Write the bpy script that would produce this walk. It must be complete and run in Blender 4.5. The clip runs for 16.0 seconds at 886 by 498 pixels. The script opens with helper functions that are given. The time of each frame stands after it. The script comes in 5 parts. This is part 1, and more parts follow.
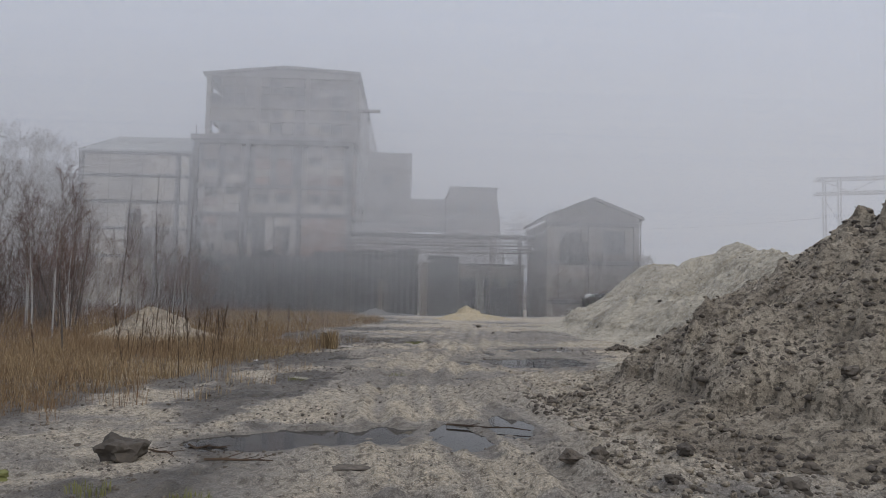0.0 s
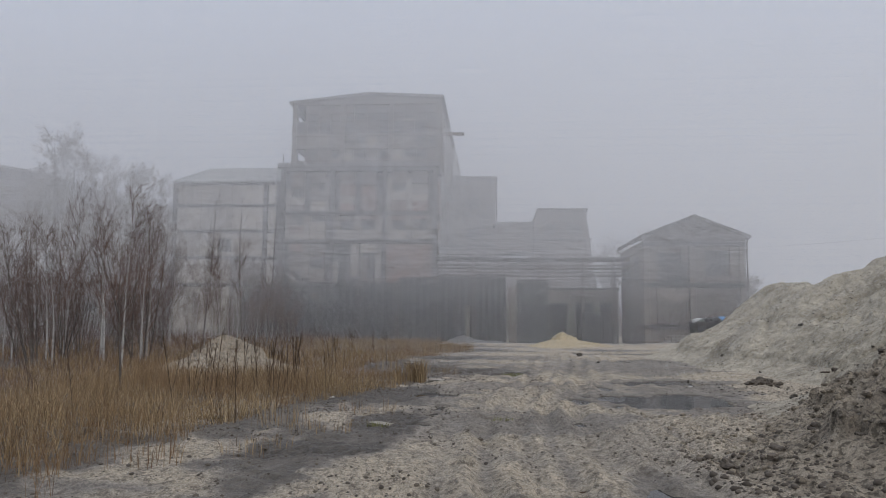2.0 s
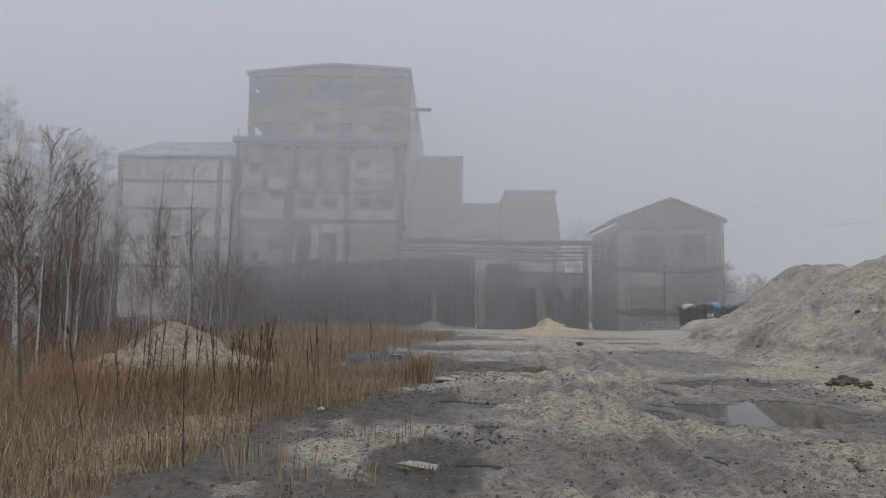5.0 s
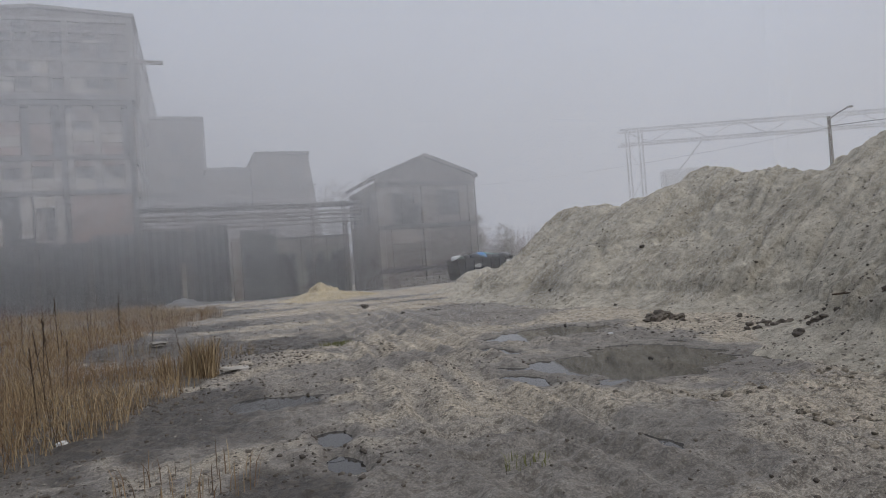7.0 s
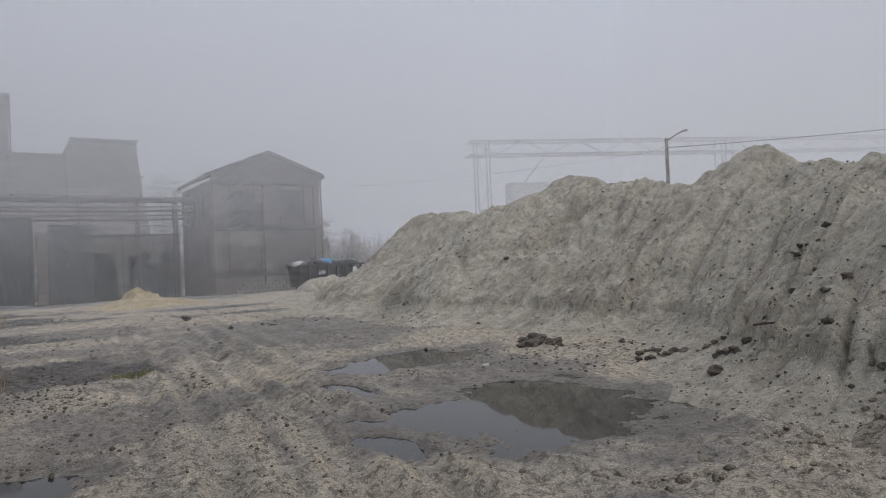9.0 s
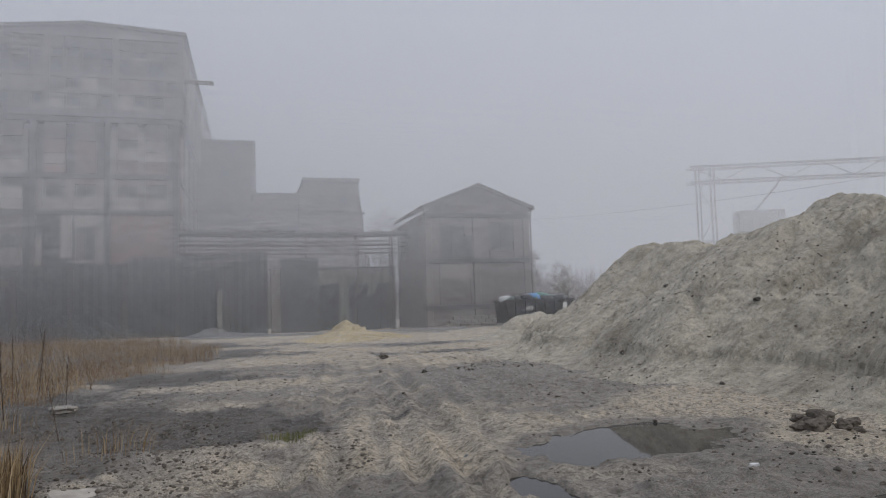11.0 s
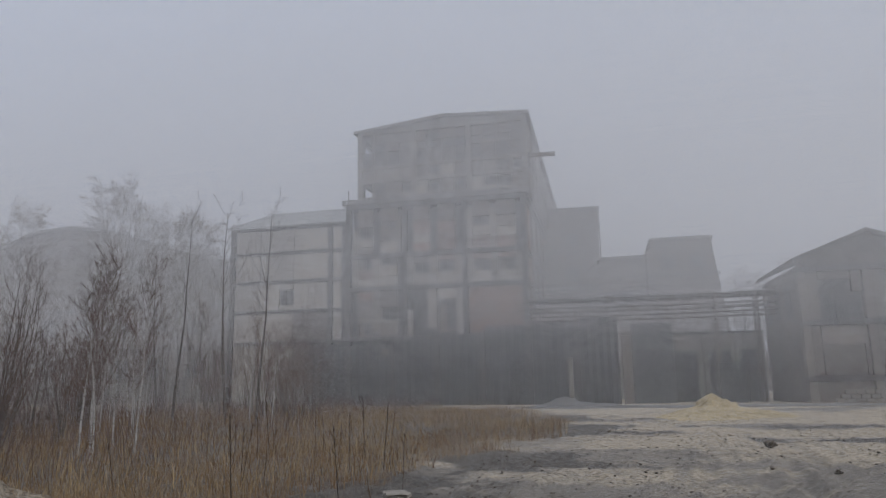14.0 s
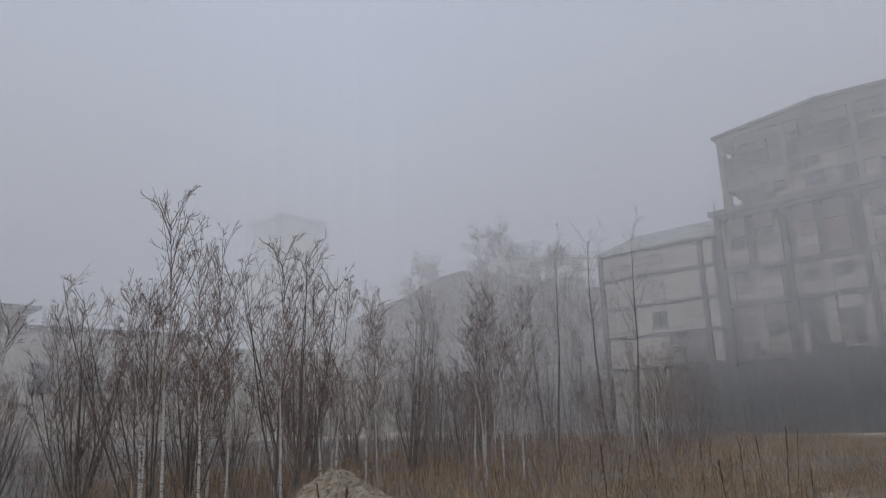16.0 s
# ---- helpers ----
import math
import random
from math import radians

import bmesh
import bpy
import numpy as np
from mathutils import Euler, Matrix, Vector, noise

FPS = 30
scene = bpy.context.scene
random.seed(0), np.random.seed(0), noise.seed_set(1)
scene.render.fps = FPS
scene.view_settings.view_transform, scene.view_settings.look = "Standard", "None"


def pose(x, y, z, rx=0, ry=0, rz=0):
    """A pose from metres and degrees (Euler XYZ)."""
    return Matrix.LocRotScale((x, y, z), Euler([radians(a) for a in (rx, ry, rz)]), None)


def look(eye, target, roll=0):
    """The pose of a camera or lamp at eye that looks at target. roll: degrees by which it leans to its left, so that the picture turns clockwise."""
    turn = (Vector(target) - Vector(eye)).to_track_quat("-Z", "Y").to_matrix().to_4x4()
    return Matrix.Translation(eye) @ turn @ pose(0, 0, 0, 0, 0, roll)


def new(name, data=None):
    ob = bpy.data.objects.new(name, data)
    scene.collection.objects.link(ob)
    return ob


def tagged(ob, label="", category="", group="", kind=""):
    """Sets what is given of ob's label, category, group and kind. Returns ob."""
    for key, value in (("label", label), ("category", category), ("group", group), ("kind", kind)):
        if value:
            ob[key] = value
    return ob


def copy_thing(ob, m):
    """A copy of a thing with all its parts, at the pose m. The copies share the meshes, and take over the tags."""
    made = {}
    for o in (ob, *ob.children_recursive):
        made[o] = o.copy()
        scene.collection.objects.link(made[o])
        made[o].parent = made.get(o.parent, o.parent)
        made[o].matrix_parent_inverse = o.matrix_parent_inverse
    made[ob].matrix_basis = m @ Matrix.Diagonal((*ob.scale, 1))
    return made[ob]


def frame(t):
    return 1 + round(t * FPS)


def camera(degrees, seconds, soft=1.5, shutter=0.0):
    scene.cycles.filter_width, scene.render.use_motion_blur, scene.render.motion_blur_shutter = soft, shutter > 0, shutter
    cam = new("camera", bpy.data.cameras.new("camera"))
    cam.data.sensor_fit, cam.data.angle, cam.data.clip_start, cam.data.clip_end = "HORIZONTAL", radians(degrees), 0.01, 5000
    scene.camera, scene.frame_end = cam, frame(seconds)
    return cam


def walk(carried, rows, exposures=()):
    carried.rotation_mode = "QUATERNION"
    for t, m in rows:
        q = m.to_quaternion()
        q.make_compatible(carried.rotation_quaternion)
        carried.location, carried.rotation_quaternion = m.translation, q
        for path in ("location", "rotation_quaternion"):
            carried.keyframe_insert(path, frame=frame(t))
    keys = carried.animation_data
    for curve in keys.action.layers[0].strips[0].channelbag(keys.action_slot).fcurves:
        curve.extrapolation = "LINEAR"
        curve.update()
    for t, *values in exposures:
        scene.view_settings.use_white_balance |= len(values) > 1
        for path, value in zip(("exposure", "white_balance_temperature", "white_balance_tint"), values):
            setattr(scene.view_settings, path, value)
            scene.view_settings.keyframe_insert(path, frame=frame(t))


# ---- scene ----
cam = camera(64.9, 16.0, soft=1.0)
# seconds, x, y, z, yaw, pitch, roll
ROWS = [
    (0.0, -0.050, -0.200, 1.510, -2.80, 3.68, -0.95),
    (0.5, 0.057, 0.330, 1.523, -0.95, 4.73, -1.26),
    (1.0, -0.064, 0.972, 1.525, 0.16, 5.37, -0.52),
    (1.5, -0.161, 1.631, 1.494, 2.94, 6.00, -0.19),
    (2.0, -0.332, 2.300, 1.454, 4.19, 5.78, -0.45),
    (2.5, -0.486, 2.903, 1.435, 4.93, 5.52, -0.82),
    (3.0, -0.751, 3.512, 1.422, 4.97, 5.28, -1.74),
    (3.5, -1.041, 4.039, 1.412, 3.20, 4.96, -0.96),
    (4.0, -1.319, 4.679, 1.418, 2.15, 5.49, -1.09),
    (6.5, -2.028, 7.677, 1.393, -11.02, 1.67, 3.59),
    (7.0, -2.175, 8.431, 1.354, -19.71, 1.08, 4.17),
    (7.5, -2.047, 9.025, 1.370, -25.31, 0.50, 3.54),
    (8.0, -1.850, 9.462, 1.424, -30.94, 0.39, 2.60),
    (8.2, -1.779, 9.700, 1.421, -32.90, 0.62, 2.52),
    (10.5, -0.334, 12.174, 1.469, -23.12, 3.12, 1.80),
    (11.0, -0.217, 12.718, 1.530, -15.27, 4.21, 1.68),
    (11.5, -0.185, 13.178, 1.549, -9.58, 5.76, 1.41),
    (12.0, -0.168, 13.692, 1.561, -4.19, 7.25, 1.54),
    (12.5, -0.176, 14.095, 1.595, -0.40, 8.24, 0.97),
    (13.0, -0.219, 14.450, 1.622, 3.04, 9.42, 1.10),
    (13.5, -0.175, 14.730, 1.630, 6.96, 9.76, 1.23),
    (14.0, -0.151, 15.040, 1.625, 12.78, 10.34, 1.13),
    (14.5, -0.210, 15.291, 1.647, 19.23, 11.08, 1.53),
    (15.0, -0.216, 15.557, 1.633, 29.75, 12.16, 1.73),
    (15.5, -0.256, 15.725, 1.618, 36.55, 12.89, 1.93),
    (16.0, -0.215, 15.616, 1.639, 42.86, 13.25, 2.13),
]
walk(cam, [(t, pose(x, y, z, 90 + pitch, 0, yaw) @ pose(0, 0, 0, 0, 0, -roll)) for t, x, y, z, yaw, pitch, roll in ROWS],
     exposures=[(0.0, 0.28), (8.0, 0.28), (12.5, 0.2), (15.0, 0.1), (16.0, 0.1)])

# ---- light: bright overcast sky behind thick fog ----
world = bpy.data.worlds.new("overcast_sky")
scene.world = world
world.use_nodes = True
wn = world.node_tree.nodes
wl = world.node_tree.links
sky = wn.new("ShaderNodeTexSky")
sky.sky_type, sky.sun_disc = "NISHITA", False
sky.sun_elevation, sky.sun_rotation = radians(40), radians(135)
sky.dust_density, sky.air_density = 6.0, 1.0
cloud = wn.new("ShaderNodeMixRGB")
cloud.inputs[0].default_value = 0.88
cloud.inputs[2].default_value = (5.0, 5.5, 6.8, 1)
wl.new(sky.outputs[0], cloud.inputs[1])
wl.new(cloud.outputs[0], wn["Background"].inputs[0])
wn["Background"].inputs[1].default_value = 0.1
sun = new("sun", bpy.data.lights.new("sun", "SUN"))
sun.data.energy, sun.data.angle, sun.data.color = 0.9, radians(60), (1.0, 0.96, 0.9)
sun.matrix_world = look((0, 0, 50), (-18, 18, 18))

# ---- materials ----
def material(name, build):
    m = bpy.data.materials.new(name)
    m.use_nodes = True
    nodes, links = m.node_tree.nodes, m.node_tree.links
    build(nodes, links, nodes["Principled BSDF"])
    return m


def tex(nodes, links, scale, detail=6.0, rough=0.6, stretch=None, coords="Position"):
    """Noise in world metres: scale is cycles per metre."""
    if coords == "Position":
        src = nodes.new("ShaderNodeNewGeometry").outputs["Position"]
    else:
        src = nodes.new("ShaderNodeTexCoord").outputs["Object"]
    if stretch:
        mp = nodes.new("ShaderNodeMapping")
        mp.inputs["Scale"].default_value = stretch
        links.new(src, mp.inputs[0])
        src = mp.outputs[0]
    n = nodes.new("ShaderNodeTexNoise")
    n.inputs["Scale"].default_value, n.inputs["Detail"].default_value, n.inputs["Roughness"].default_value = scale, detail, rough
    links.new(src, n.inputs["Vector"])
    return n.outputs["Fac"]


def ramp(nodes, links, fac, stops):
    r = nodes.new("ShaderNodeValToRGB")
    el = r.color_ramp.elements
    while len(el) < len(stops):
        el.new(0.5)
    for e, (p, c) in zip(el, stops):
        e.position, e.color = p, (*c, 1) if len(c) == 3 else (c[0], c[0], c[0], 1)
    links.new(fac, r.inputs[0])
    return r.outputs[0]


def mix(nodes, links, fac, a, b, mode="MIX"):
    m = nodes.new("ShaderNodeMixRGB")
    m.blend_type = mode
    for i, v in ((0, fac), (1, a), (2, b)):
        if isinstance(v, (int, float)):
            m.inputs[i].default_value = v
        elif isinstance(v, tuple):
            m.inputs[i].default_value = (*v, 1)
        else:
            links.new(v, m.inputs[i])
    return m.outputs[0]


def bump(nodes, links, bsdf, height, strength=0.4, distance=0.02):
    b = nodes.new("ShaderNodeBump")
    b.inputs["Strength"].default_value, b.inputs["Distance"].default_value = strength, distance
    links.new(height, b.inputs["Height"])
    links.new(b.outputs[0], bsdf.inputs["Normal"])


def surface(name, dark, light, grain=8.0, stain=0.35, stain_col=None, rough=0.9, metal=0.0, bumps=0.4, dist=0.02, stretch=None, coords="Position"):
    """A weathered surface: fine grain between two colours, large stains, relief."""
    def build(n, l, b):
        fine = tex(n, l, grain, 8.0, 0.65, stretch, coords)
        big = tex(n, l, stain, 5.0, 0.6, None, coords)
        col = ramp(n, l, fine, [(0.3, dark), (0.7, light)])
        col = mix(n, l, ramp(n, l, big, [(0.42, (0.0,)), (0.62, (0.75,))]), col, stain_col or tuple(0.7 * c for c in dark))
        tint = n.new("ShaderNodeObjectInfo").outputs["Random"]
        col = mix(n, l, 1.0, col, ramp(n, l, tint, [(0.0, (0.84, 0.84, 0.84)), (1.0, (1.12, 1.1, 1.08))]), "MULTIPLY")
        l.new(col, b.inputs["Base Color"])
        b.inputs["Roughness"].default_value, b.inputs["Metallic"].default_value = rough, metal
        bump(n, l, b, fine, bumps, dist)
    return material(name, build)


def ground_build(n, l, b):
    grain = tex(n, l, 60.0, 4.0, 0.7)
    clump = tex(n, l, 2.2, 8.0, 0.65)
    big = tex(n, l, 0.22, 5.0, 0.6)
    streak = tex(n, l, 1.0, 5.0, 0.6, (2.6, 0.25, 1.0))
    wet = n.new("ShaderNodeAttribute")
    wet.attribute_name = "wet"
    col = ramp(n, l, clump, [(0.3, (0.225, 0.19, 0.14)), (0.5, (0.35, 0.304, 0.232)), (0.72, (0.43, 0.38, 0.296))])
    col = mix(n, l, ramp(n, l, big, [(0.40, (0.0,)), (0.62, (0.5,))]), col, (0.365, 0.317, 0.243))
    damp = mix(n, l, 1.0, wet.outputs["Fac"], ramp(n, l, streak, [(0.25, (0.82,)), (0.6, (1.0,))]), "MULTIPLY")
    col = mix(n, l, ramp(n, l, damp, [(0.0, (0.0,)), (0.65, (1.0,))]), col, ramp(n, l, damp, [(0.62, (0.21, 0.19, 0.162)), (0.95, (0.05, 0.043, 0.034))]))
    col = mix(n, l, 0.8, col, ramp(n, l, grain, [(0.32, (0.42, 0.42, 0.42)), (0.68, (1.6, 1.57, 1.53))]), "MULTIPLY")
    speck = tex(n, l, 16.0, 3.0, 0.6)
    col = mix(n, l, ramp(n, l, speck, [(0.50, (0.0,)), (0.60, (0.75,))]), col, (0.1, 0.084, 0.064))
    gravel = tex(n, l, 75.0, 2.0, 0.5)
    dry = mix(n, l, 1.0, ramp(n, l, gravel, [(0.55, (0.0,)), (0.62, (0.6,))]), ramp(n, l, damp, [(0.3, (1.0,)), (0.75, (0.12,))]), "MULTIPLY")
    col = mix(n, l, dry, col, (0.5, 0.46, 0.39))
    mottle = tex(n, l, 7.0, 9.0, 0.78)
    col = mix(n, l, 1.0, col, ramp(n, l, mottle, [(0.34, (0.75, 0.735, 0.72)), (0.48, (1.35, 1.345, 1.34)), (0.66, (1.8, 1.785, 1.76))]), "MULTIPLY")
    l.new(col, b.inputs["Base Color"])
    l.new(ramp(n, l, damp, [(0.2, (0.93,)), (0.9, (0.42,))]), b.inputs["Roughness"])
    add = n.new("ShaderNodeMath")
    add.operation = "ADD"
    l.new(clump, add.inputs[0])
    mul = n.new("ShaderNodeMath")
    mul.operation, mul.inputs[1].default_value = "MULTIPLY", 0.35
    l.new(grain, mul.inputs[0])
    l.new(mul.outputs[0], add.inputs[1])
    bump(n, l, b, mix(n, l, 0.5, mix(n, l, 0.5, add.outputs[0], speck), mottle), 1.0, 0.14)


def sand(name, dark, mid, light, soil, soil_from, speck_scale=9.0, speck_from=0.6):
    def build(n, l, b):
        grain = tex(n, l, 70.0, 4.0, 0.7)
        clump = tex(n, l, 3.5, 8.0, 0.7)
        big = tex(n, l, 0.5, 6.0, 0.65)
        col = ramp(n, l, clump, [(0.3, dark), (0.5, mid), (0.7, light)])
        col = mix(n, l, ramp(n, l, big, [(soil_from, (0.0,)), (soil_from + 0.13, (0.75,))]), col, soil)
        col = mix(n, l, 0.75, col, ramp(n, l, grain, [(0.32, (0.45, 0.45, 0.45)), (0.68, (1.5, 1.48, 1.45))]), "MULTIPLY")
        slide = tex(n, l, 1.0, 6.0, 0.65, (0.9, 4.0, 0.9))
        col = mix(n, l, ramp(n, l, slide, [(0.52, (0.0,)), (0.66, (0.55,))]), col, tuple(0.8 * c for c in soil))
        speck = tex(n, l, speck_scale, 4.0, 0.65)
        col = mix(n, l, ramp(n, l, speck, [(speck_from, (0.0,)), (speck_from + 0.08, (0.8,))]), col, tuple(0.45 * c for c in soil))
        fine = tex(n, l, 9.0, 9.0, 0.78)
        col = mix(n, l, 1.0, col, ramp(n, l, fine, [(0.34, (0.72, 0.705, 0.69)), (0.47, (1.26, 1.26, 1.26)), (0.66, (1.6, 1.59, 1.57))]), "MULTIPLY")
        l.new(col, b.inputs["Base Color"])
        b.inputs["Roughness"].default_value = 0.95
        bump(n, l, b, mix(n, l, 0.6, clump, fine), 1.0, 0.14)
    return material(name, build)


def water_build(n, l, b):
    b.inputs["Base Color"].default_value = (0.035, 0.033, 0.03, 1)
    b.inputs["Roughness"].default_value = 0.03
    b.inputs["IOR"].default_value = 1.33
    bump(n, l, b, tex(n, l, 3.0, 2.0), 0.02, 0.01)


def grass_build(n, l, b):
    isl = n.new("ShaderNodeNewGeometry").outputs["Random Per Island"]
    col = ramp(n, l, isl, [(0.0, (0.07, 0.043, 0.022)), (0.3, (0.19, 0.125, 0.064)), (0.7, (0.35, 0.25, 0.132)), (1.0, (0.52, 0.41, 0.25))])
    patch = tex(n, l, 0.4, 4.0)
    col = mix(n, l, ramp(n, l, patch, [(0.44, (0.0,)), (0.64, (0.6,))]), col, (0.19, 0.105, 0.052))
    l.new(col, b.inputs["Base Color"])
    b.inputs["Roughness"].default_value = 0.85


def birch_build(n, l, b):
    bands = tex(n, l, 6.0, 5.0, 0.7, (1.0, 1.0, 6.0))
    col = ramp(n, l, bands, [(0.40, (0.06, 0.05, 0.045)), (0.47, (0.40, 0.385, 0.36)), (0.7, (0.56, 0.54, 0.51))])
    l.new(col, b.inputs["Base Color"])
    b.inputs["Roughness"].default_value = 0.8


def mist_build(n, l, b):
    out = n["Material Output"]
    dif, tra, mx = n.new("ShaderNodeBsdfDiffuse"), n.new("ShaderNodeBsdfTranslucent"), n.new("ShaderNodeMixShader")
    for s in (dif, tra):
        s.inputs[0].default_value = (0.93, 0.94, 0.95, 1)
    l.new(dif.outputs[0], mx.inputs[1])
    l.new(tra.outputs[0], mx.inputs[2])
    l.new(mx.outputs[0], out.inputs["Surface"])


M_GROUND = material("wet_sandy_mud", ground_build)
M_SAND = sand("pale_sand", (0.27, 0.243, 0.192), (0.395, 0.361, 0.29), (0.465, 0.43, 0.35), (0.225, 0.197, 0.15), 0.54, 12.0, 0.6)
M_SOIL = sand("sandy_soil", (0.19, 0.161, 0.122), (0.335, 0.289, 0.222), (0.42, 0.369, 0.29), (0.165, 0.137, 0.103), 0.53, 17.0, 0.51)
M_YELLOW = sand("yellow_sand", (0.30, 0.245, 0.15), (0.42, 0.35, 0.225), (0.49, 0.415, 0.275), (0.30, 0.245, 0.155), 0.55)
M_ASH = surface("grey_ash", (0.10, 0.098, 0.094), (0.2, 0.195, 0.185), 6.0, 0.8)
M_WETROAD = surface("wet_concrete", (0.24, 0.235, 0.22), (0.34, 0.33, 0.31), 1.2, 0.15, (0.12, 0.115, 0.105), 0.35, 0.0, 0.1)
M_MUD = surface("dark_mud", (0.04, 0.033, 0.026), (0.12, 0.10, 0.08), 5.0, 1.2, (0.16, 0.135, 0.105), 0.75, 0.0, 0.9, 0.06)
M_WATER = material("puddle_water", water_build)
M_GRASS = material("dry_grass", grass_build)
M_BIRCH = material("birch_bark", birch_build)
M_TWIG = surface("bare_twigs", (0.10, 0.066, 0.053), (0.23, 0.155, 0.125), 5.0)
M_GREYTWIG = surface("grey_bark", (0.08, 0.068, 0.058), (0.17, 0.145, 0.125), 5.0)
M_PALETWIG = surface("pale_hanging_twigs", (0.16, 0.14, 0.105), (0.28, 0.25, 0.19), 5.0)
M_WEED = surface("dead_weed_stalk", (0.05, 0.032, 0.02), (0.13, 0.085, 0.05), 9.0)
M_MIST = material("mist", mist_build)
M_CONC = surface("stained_concrete", (0.16, 0.142, 0.12), (0.27, 0.245, 0.21), 3.0, 0.35, (0.11, 0.09, 0.074))
M_PALE = surface("pale_cement_panel", (0.35, 0.33, 0.285), (0.50, 0.47, 0.41), 2.5, 0.3, (0.27, 0.24, 0.2))
M_RENDER = surface("pale_render_infill", (0.30, 0.278, 0.24), (0.45, 0.418, 0.362), 3.0, 0.5, (0.24, 0.215, 0.18))
M_POST = surface("weathered_cement_post", (0.22, 0.204, 0.177), (0.37, 0.343, 0.298), 3.0, 0.5, (0.15, 0.13, 0.11))
M_PATCH = surface("grey_cement_patch", (0.19, 0.17, 0.145), (0.30, 0.272, 0.232), 3.0, 0.5, (0.13, 0.108, 0.09))
# grey gantry steel made paler to look fainter: haze put into the colour
M_HAZEPALE = surface("haze_paled_steel", (0.45, 0.46, 0.46), (0.55, 0.56, 0.56), 3.0, 0.4, (0.40, 0.39, 0.37), 0.6)
M_BEAM = surface("dark_stained_beam", (0.02, 0.017, 0.015), (0.06, 0.05, 0.043), 3.0)
M_BRICK = surface("brick_infill", (0.18, 0.108, 0.08), (0.30, 0.185, 0.138), 7.0, 0.5, (0.13, 0.09, 0.07))
M_GREYW = surface("grey_render_infill", (0.105, 0.088, 0.073), (0.19, 0.157, 0.13), 3.0, 0.45, (0.085, 0.066, 0.054))
# near-black colour that stands in for the shade inside rooms and openings
M_SHADEIN = surface("painted_interior_shade", (0.008, 0.007, 0.006), (0.018, 0.016, 0.014), 2.0)
M_BLACK = surface("black_sheet", (0.012, 0.013, 0.014), (0.032, 0.033, 0.034), 2.0, 0.4, (0.02, 0.021, 0.022), 0.7)
M_ROOF = surface("roofing_felt", (0.10, 0.095, 0.09), (0.19, 0.18, 0.17), 2.0, 0.3)
M_METALROOF = surface("pale_sheet_roof", (0.30, 0.31, 0.30), (0.42, 0.43, 0.42), 1.5, 0.25, (0.22, 0.23, 0.22), 0.6, 0.0, 0.1)
M_STEEL = surface("rusty_steel", (0.07, 0.055, 0.045), (0.15, 0.125, 0.105), 4.0, 0.5, (0.10, 0.06, 0.04), 0.7, 0.2)
M_GREYSTEEL = surface("grey_painted_steel", (0.26, 0.26, 0.25), (0.36, 0.36, 0.35), 4.0, 0.5, (0.17, 0.15, 0.13), 0.6, 0.1)
M_SKIP = surface("dark_blue_grey_steel", (0.022, 0.025, 0.03), (0.05, 0.054, 0.06), 3.0, 0.8, (0.06, 0.045, 0.035), 0.6, 0.2)
M_CLOD = surface("dark_clod", (0.07, 0.059, 0.047), (0.2, 0.17, 0.135), 12.0, 1.0, None, 0.95, 0.0, 0.8, 0.03)
M_STONE = surface("pale_stone", (0.27, 0.25, 0.215), (0.44, 0.41, 0.355), 9.0, 2.0)
M_BAG = surface("black_rubbish_bag", (0.02, 0.02, 0.021), (0.06, 0.06, 0.06), 4.0, 0.8, None, 0.45)
M_GREENBAG = surface("dull_green_bag", (0.05, 0.075, 0.06), (0.11, 0.15, 0.12), 4.0, 0.8, None, 0.6)
M_BLUEBAG = surface("bright_blue_bag", (0.10, 0.27, 0.55), (0.17, 0.38, 0.68), 4.0, 0.8, (0.10, 0.27, 0.55), 0.5)
M_WHITE = surface("white_plastic", (0.62, 0.62, 0.60), (0.8, 0.8, 0.78), 4.0, 0.8, (0.5, 0.5, 0.48), 0.5)
M_TARP = surface("green_tarpaulin", (0.03, 0.16, 0.12), (0.07, 0.26, 0.2), 4.0, 0.8, (0.03, 0.13, 0.10), 0.5)
M_MOSS = surface("green_weed", (0.14, 0.15, 0.045), (0.27, 0.27, 0.09), 9.0, 0.35, (0.14, 0.14, 0.05))


# ---- building helpers ----
def link(name, bm, mat, parent=None, label=""):
    me = bpy.data.meshes.new(name)
    bm.to_mesh(me)
    bm.free()
    me.materials.append(mat)
    ob = new(name, me)
    ob.parent = parent
    if label:
        ob["label"] = label
    return ob


part = link


def raw(name, verts, faces, mat, parent=None, label="", smooth=False):
    me = bpy.data.meshes.new(name)
    me.from_pydata(verts, [], faces)
    me.materials.append(mat)
    if smooth:
        me.shade_smooth()
    ob = new(name, me)
    ob.parent = parent
    if label:
        ob["label"] = label
    return ob


def empty(name, at=(0, 0, 0), turn=0.0):
    ob = new(name)
    ob.matrix_basis = pose(*at, 0, 0, turn)
    return ob


def cuboid(bm, x0, x1, y0, y1, z0, z1, m=None, bev=0.0):
    v = [bm.verts.new((x, y, z)) for z in (z0, z1) for x, y in ((x0, y0), (x1, y0), (x1, y1), (x0, y1))]
    fs = [bm.faces.new([v[i] for i in f]) for f in ((3, 2, 1, 0), (4, 5, 6, 7), (0, 1, 5, 4), (1, 2, 6, 5), (2, 3, 7, 6), (3, 0, 4, 7))]
    if bev:
        es = list({e for f in fs for e in f.edges})
        r = bmesh.ops.bevel(bm, geom=es, offset=bev, segments=1, affect="EDGES")
        v = list({w for f in r["faces"] for w in f.verts} | {w for w in v if w.is_valid})
    if m:
        bmesh.ops.transform(bm, matrix=m, verts=v)
    return v


